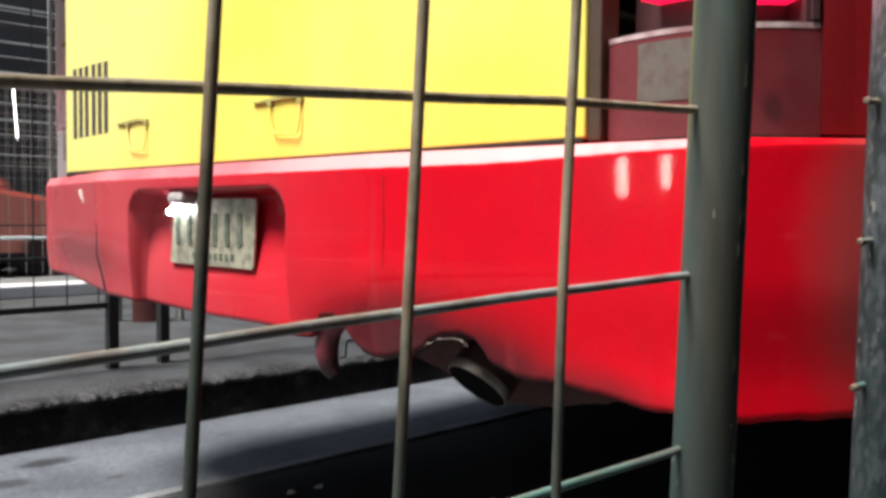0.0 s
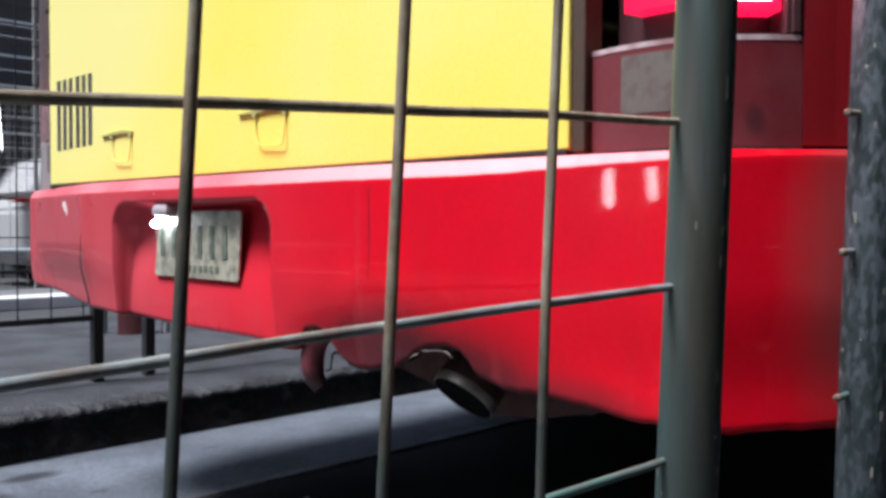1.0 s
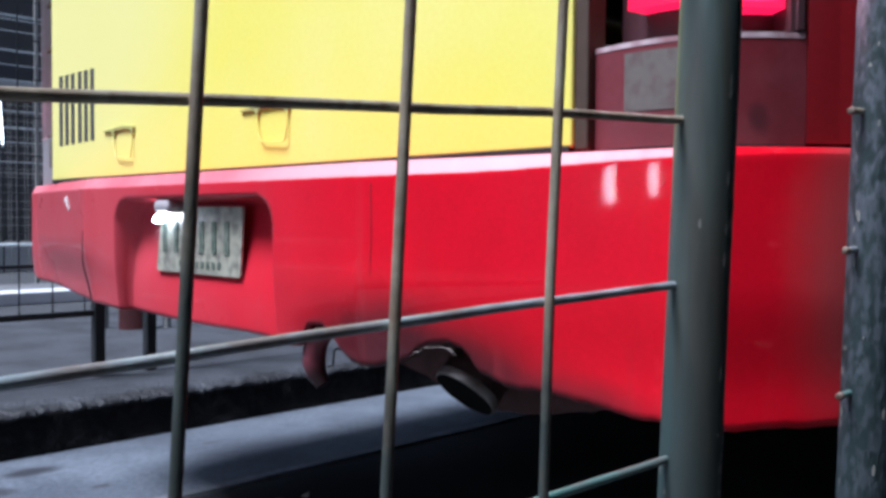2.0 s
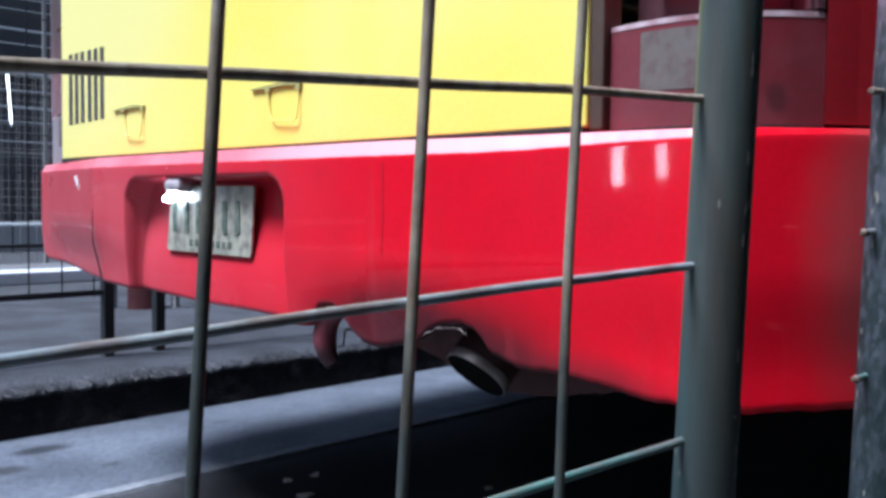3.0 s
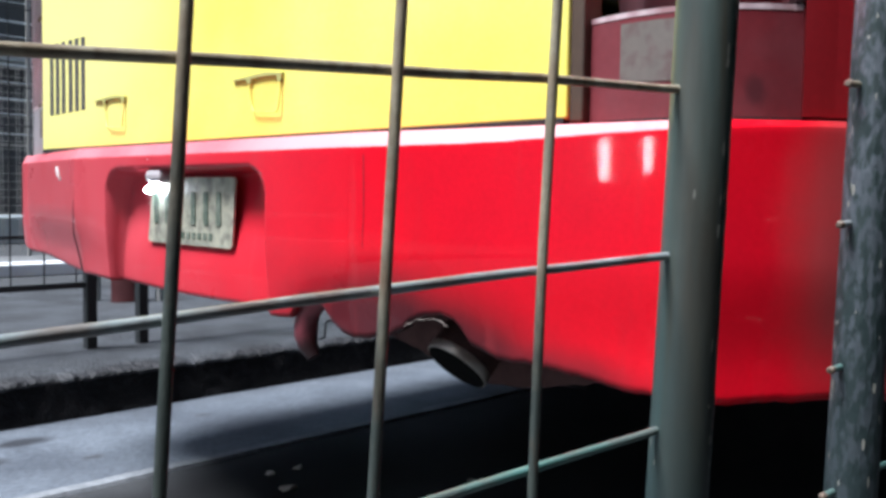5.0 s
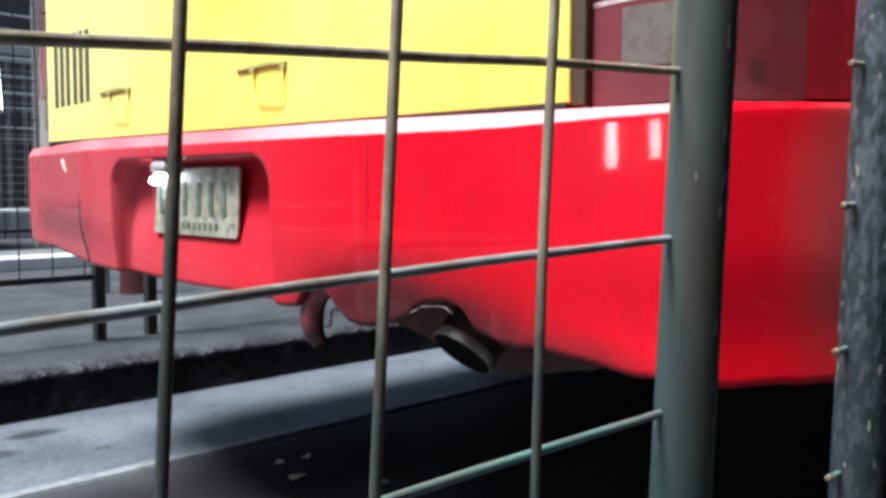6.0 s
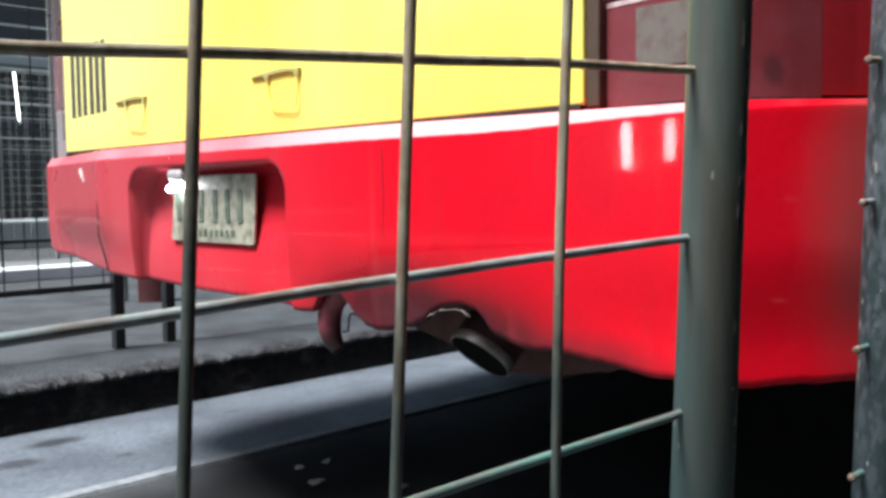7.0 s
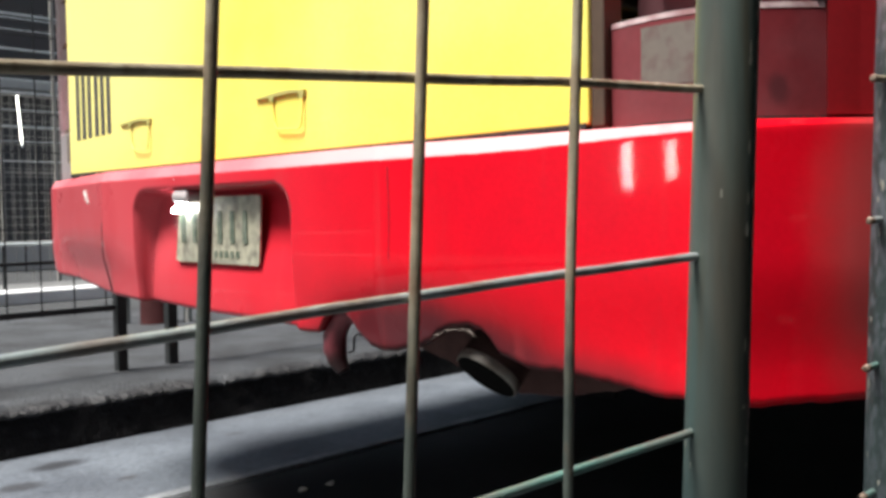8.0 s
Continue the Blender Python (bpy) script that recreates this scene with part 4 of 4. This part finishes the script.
def van(name, L, H, low_mat, band_mat, top_mat, label, split, belt, sill, pane=None, solid=()):
    """A boxy bus or jeepney: lower body, painted band, windows between pillars, upper body."""
    c = tagged(empty(name), label, "bus", "vehicles passing on the far lane")
    h, w = L / 2, 1.15
    part("lower_body", box(-w, w, -h, h, 0.32, split, 0.05), low_mat, c)
    part("band", box(-w - 0.004, w + 0.004, -h - 0.004, h + 0.004, split, belt, 0.02), band_mat, c)
    part("upper_body", box(-w, w, -h, h, sill, H, 0.08), top_mat, c)
    part("window_core", box(-w + 0.06, w - 0.06, -h + 0.06, h - 0.06, belt, sill), pane or GLASS, c)
    k = -h
    while k < h - 0.05:
        for s in (-1, 1):
            part("pillar", box(*sorted((s * (w - 0.05), s * w)), k, k + 0.1, belt, sill), band_mat, c)
        k += (L - 0.1) / max(round(L / 1.25), 1)
    if solid:
        part("rear_panel", box(-w + 0.06, w - 0.06, -h, -h + 0.058, belt, sill, 0.002), band_mat, c)
    for y0, y1 in solid:
        for s in (-1, 1):
            part("side_panel", box(*sorted((s * (w - 0.04), s * (w + 0.003))), y0, y1, belt, sill, 0.002), band_mat, c)
    wheels(c, (-h * 0.55, h * 0.62), w, 0.42)
    return c


# the sky mirrored in the glass is put into its pale base colour
PALE_PANE = mat("sky_lit_window_glass", (0.74, 0.80, 0.75), 0.12, scale=1.2, bump=0, amount=0.6, second=(0.45, 0.52, 0.49))
GREEN = mat("bright_green_paint", (0.20, 0.66, 0.42), 0.4, coat=0.2, bump=0, scale=1.5)
CREAM = mat("cream_hood_paint", (0.80, 0.79, 0.72), 0.4, coat=0.3, bump=0)
BLUE_GREY = mat("blue_grey_steel_body", (0.52, 0.56, 0.64), 0.35, metal=0.2, bump=0)
CAR_RED = mat("orange_red_car_paint", (0.74, 0.25, 0.20), 0.3, second=(0.68, 0.22, 0.18), coat=0.5, bump=0)
CAR_WHITE = mat("grey_car_paint", (0.40, 0.41, 0.42), 0.3, coat=0.5, bump=0, second=(0.34, 0.35, 0.36))
CAR_SILVER = mat("silver_car_paint", (0.60, 0.62, 0.65), 0.3, metal=0.2, coat=0.5, bump=0)
TEAL = mat("teal_bus_paint", (0.16, 0.56, 0.47), 0.4, coat=0.2, bump=0, scale=1.5)
TAUPE = mat("taupe_lower_body", (0.33, 0.32, 0.30), 0.6, scale=1.5)
PALE_BLUE = mat("pale_blue_paint", (0.50, 0.53, 0.78), 0.4, coat=0.2, bump=0)
ROOF_RED = mat("red_roof_band", (0.62, 0.10, 0.11), 0.4, bump=0)
TAIL = mat("lit_car_tail_light", (0.6, 0.01, 0.02), 0.2, bump=0, emit=(1, 0.03, 0.08), power=1.3)
HEAD = mat("lit_car_headlight", (0.9, 0.9, 0.9), 0.2, bump=0, emit=(1, 0.97, 0.9), power=0.7)

red_car = car("car", CAR_RED, "orange-red hatchback car with pale reflecting windows on the far lane", LENS_DARK, PALE_PANE, 0.86, 1.16)
grey_car = car("car", CAR_WHITE, "grey tall hatchback car passing on the far lane", LENS_DARK, GLASS)
silver_car = car("car", CAR_SILVER, "silver tall hatchback car with a lit tail light", TAIL, PALE_PANE)
green_bus = van("green_bus", 6.5, 2.66, TAUPE, TEAL, TEAL, "teal green bus with pale windows and a taupe lower body", 1.28, 1.69, 2.50, PALE_PANE, ((0.9, 3.24), (-3.24, -1.75)))
jeepney = van("jeepney", 1.9, 2.36, TAUPE, PALE_BLUE, ROOF_RED, "pale blue passenger vehicle with a red roof band", 1.1, 1.95, 2.03)


def hooded_jeepney():
    """A long-nosed passenger vehicle: cream hood, steel body below, green above, open side windows."""
    c = van("hooded_jeepney", 2.6, 2.40, BLUE_GREY, BLUE_GREY, GREEN, "green-topped passenger vehicle with a cream hood and steel body", 0.9, 1.40, 1.46)
    hood = [(1.28, 0.36), (1.28, 1.12), (1.45, 1.06), (2.55, 0.97), (2.66, 0.86), (2.68, 0.36)]
    part("hood", extrude_outline(hood, "x", -0.86, 0.86, 0.05), CREAM, c, "cream painted hood")
    part("windscreen", extrude_outline([(1.302, 1.16), (1.31, 1.75), (1.33, 1.75), (1.40, 1.16)], "x", -0.9, 0.9, 0.005), GLASS, c)
    part("front_bumper", box(-0.95, 0.95, 2.66, 2.76, 0.42, 0.54, 0.02), PALE_STEEL, c)
    for s in (-1, 1):
        part("headlight", tube([(s * 0.62, 2.66, 0.78), (s * 0.62, 2.71, 0.78)], [0.11, 0.09], 20), HEAD, c)
        w = part("wheel", tube([(s * 0.68, 2.1, 0.36), (s * 0.69, 2.1, 0.36), (s * 0.87, 2.1, 0.36), (s * 0.88, 2.1, 0.36)], [0.28, 0.36, 0.36, 0.3], 24), RUBBER, c)
        part("rim", tube([(s * 0.87, 2.1, 0.36), (s * 0.90, 2.1, 0.36)], [0.2, 0.17], 18), STEEL, w)
    return c


green_jeepney = hooded_jeepney()


def motions():
    LANE, SPEED, VIEW = -10.9, 8.75, 3.7
    for thing, t in ((red_car, 0.16), (grey_car, 0.79), (silver_car, 1.36), (green_jeepney, 4.22), (green_bus, 6.47), (jeepney, 7.52)):
        walk(thing, [(s, pose(LANE, VIEW + SPEED * (s - t), 0)) for s in (0.0, 4.0, 8.0)])


motions()
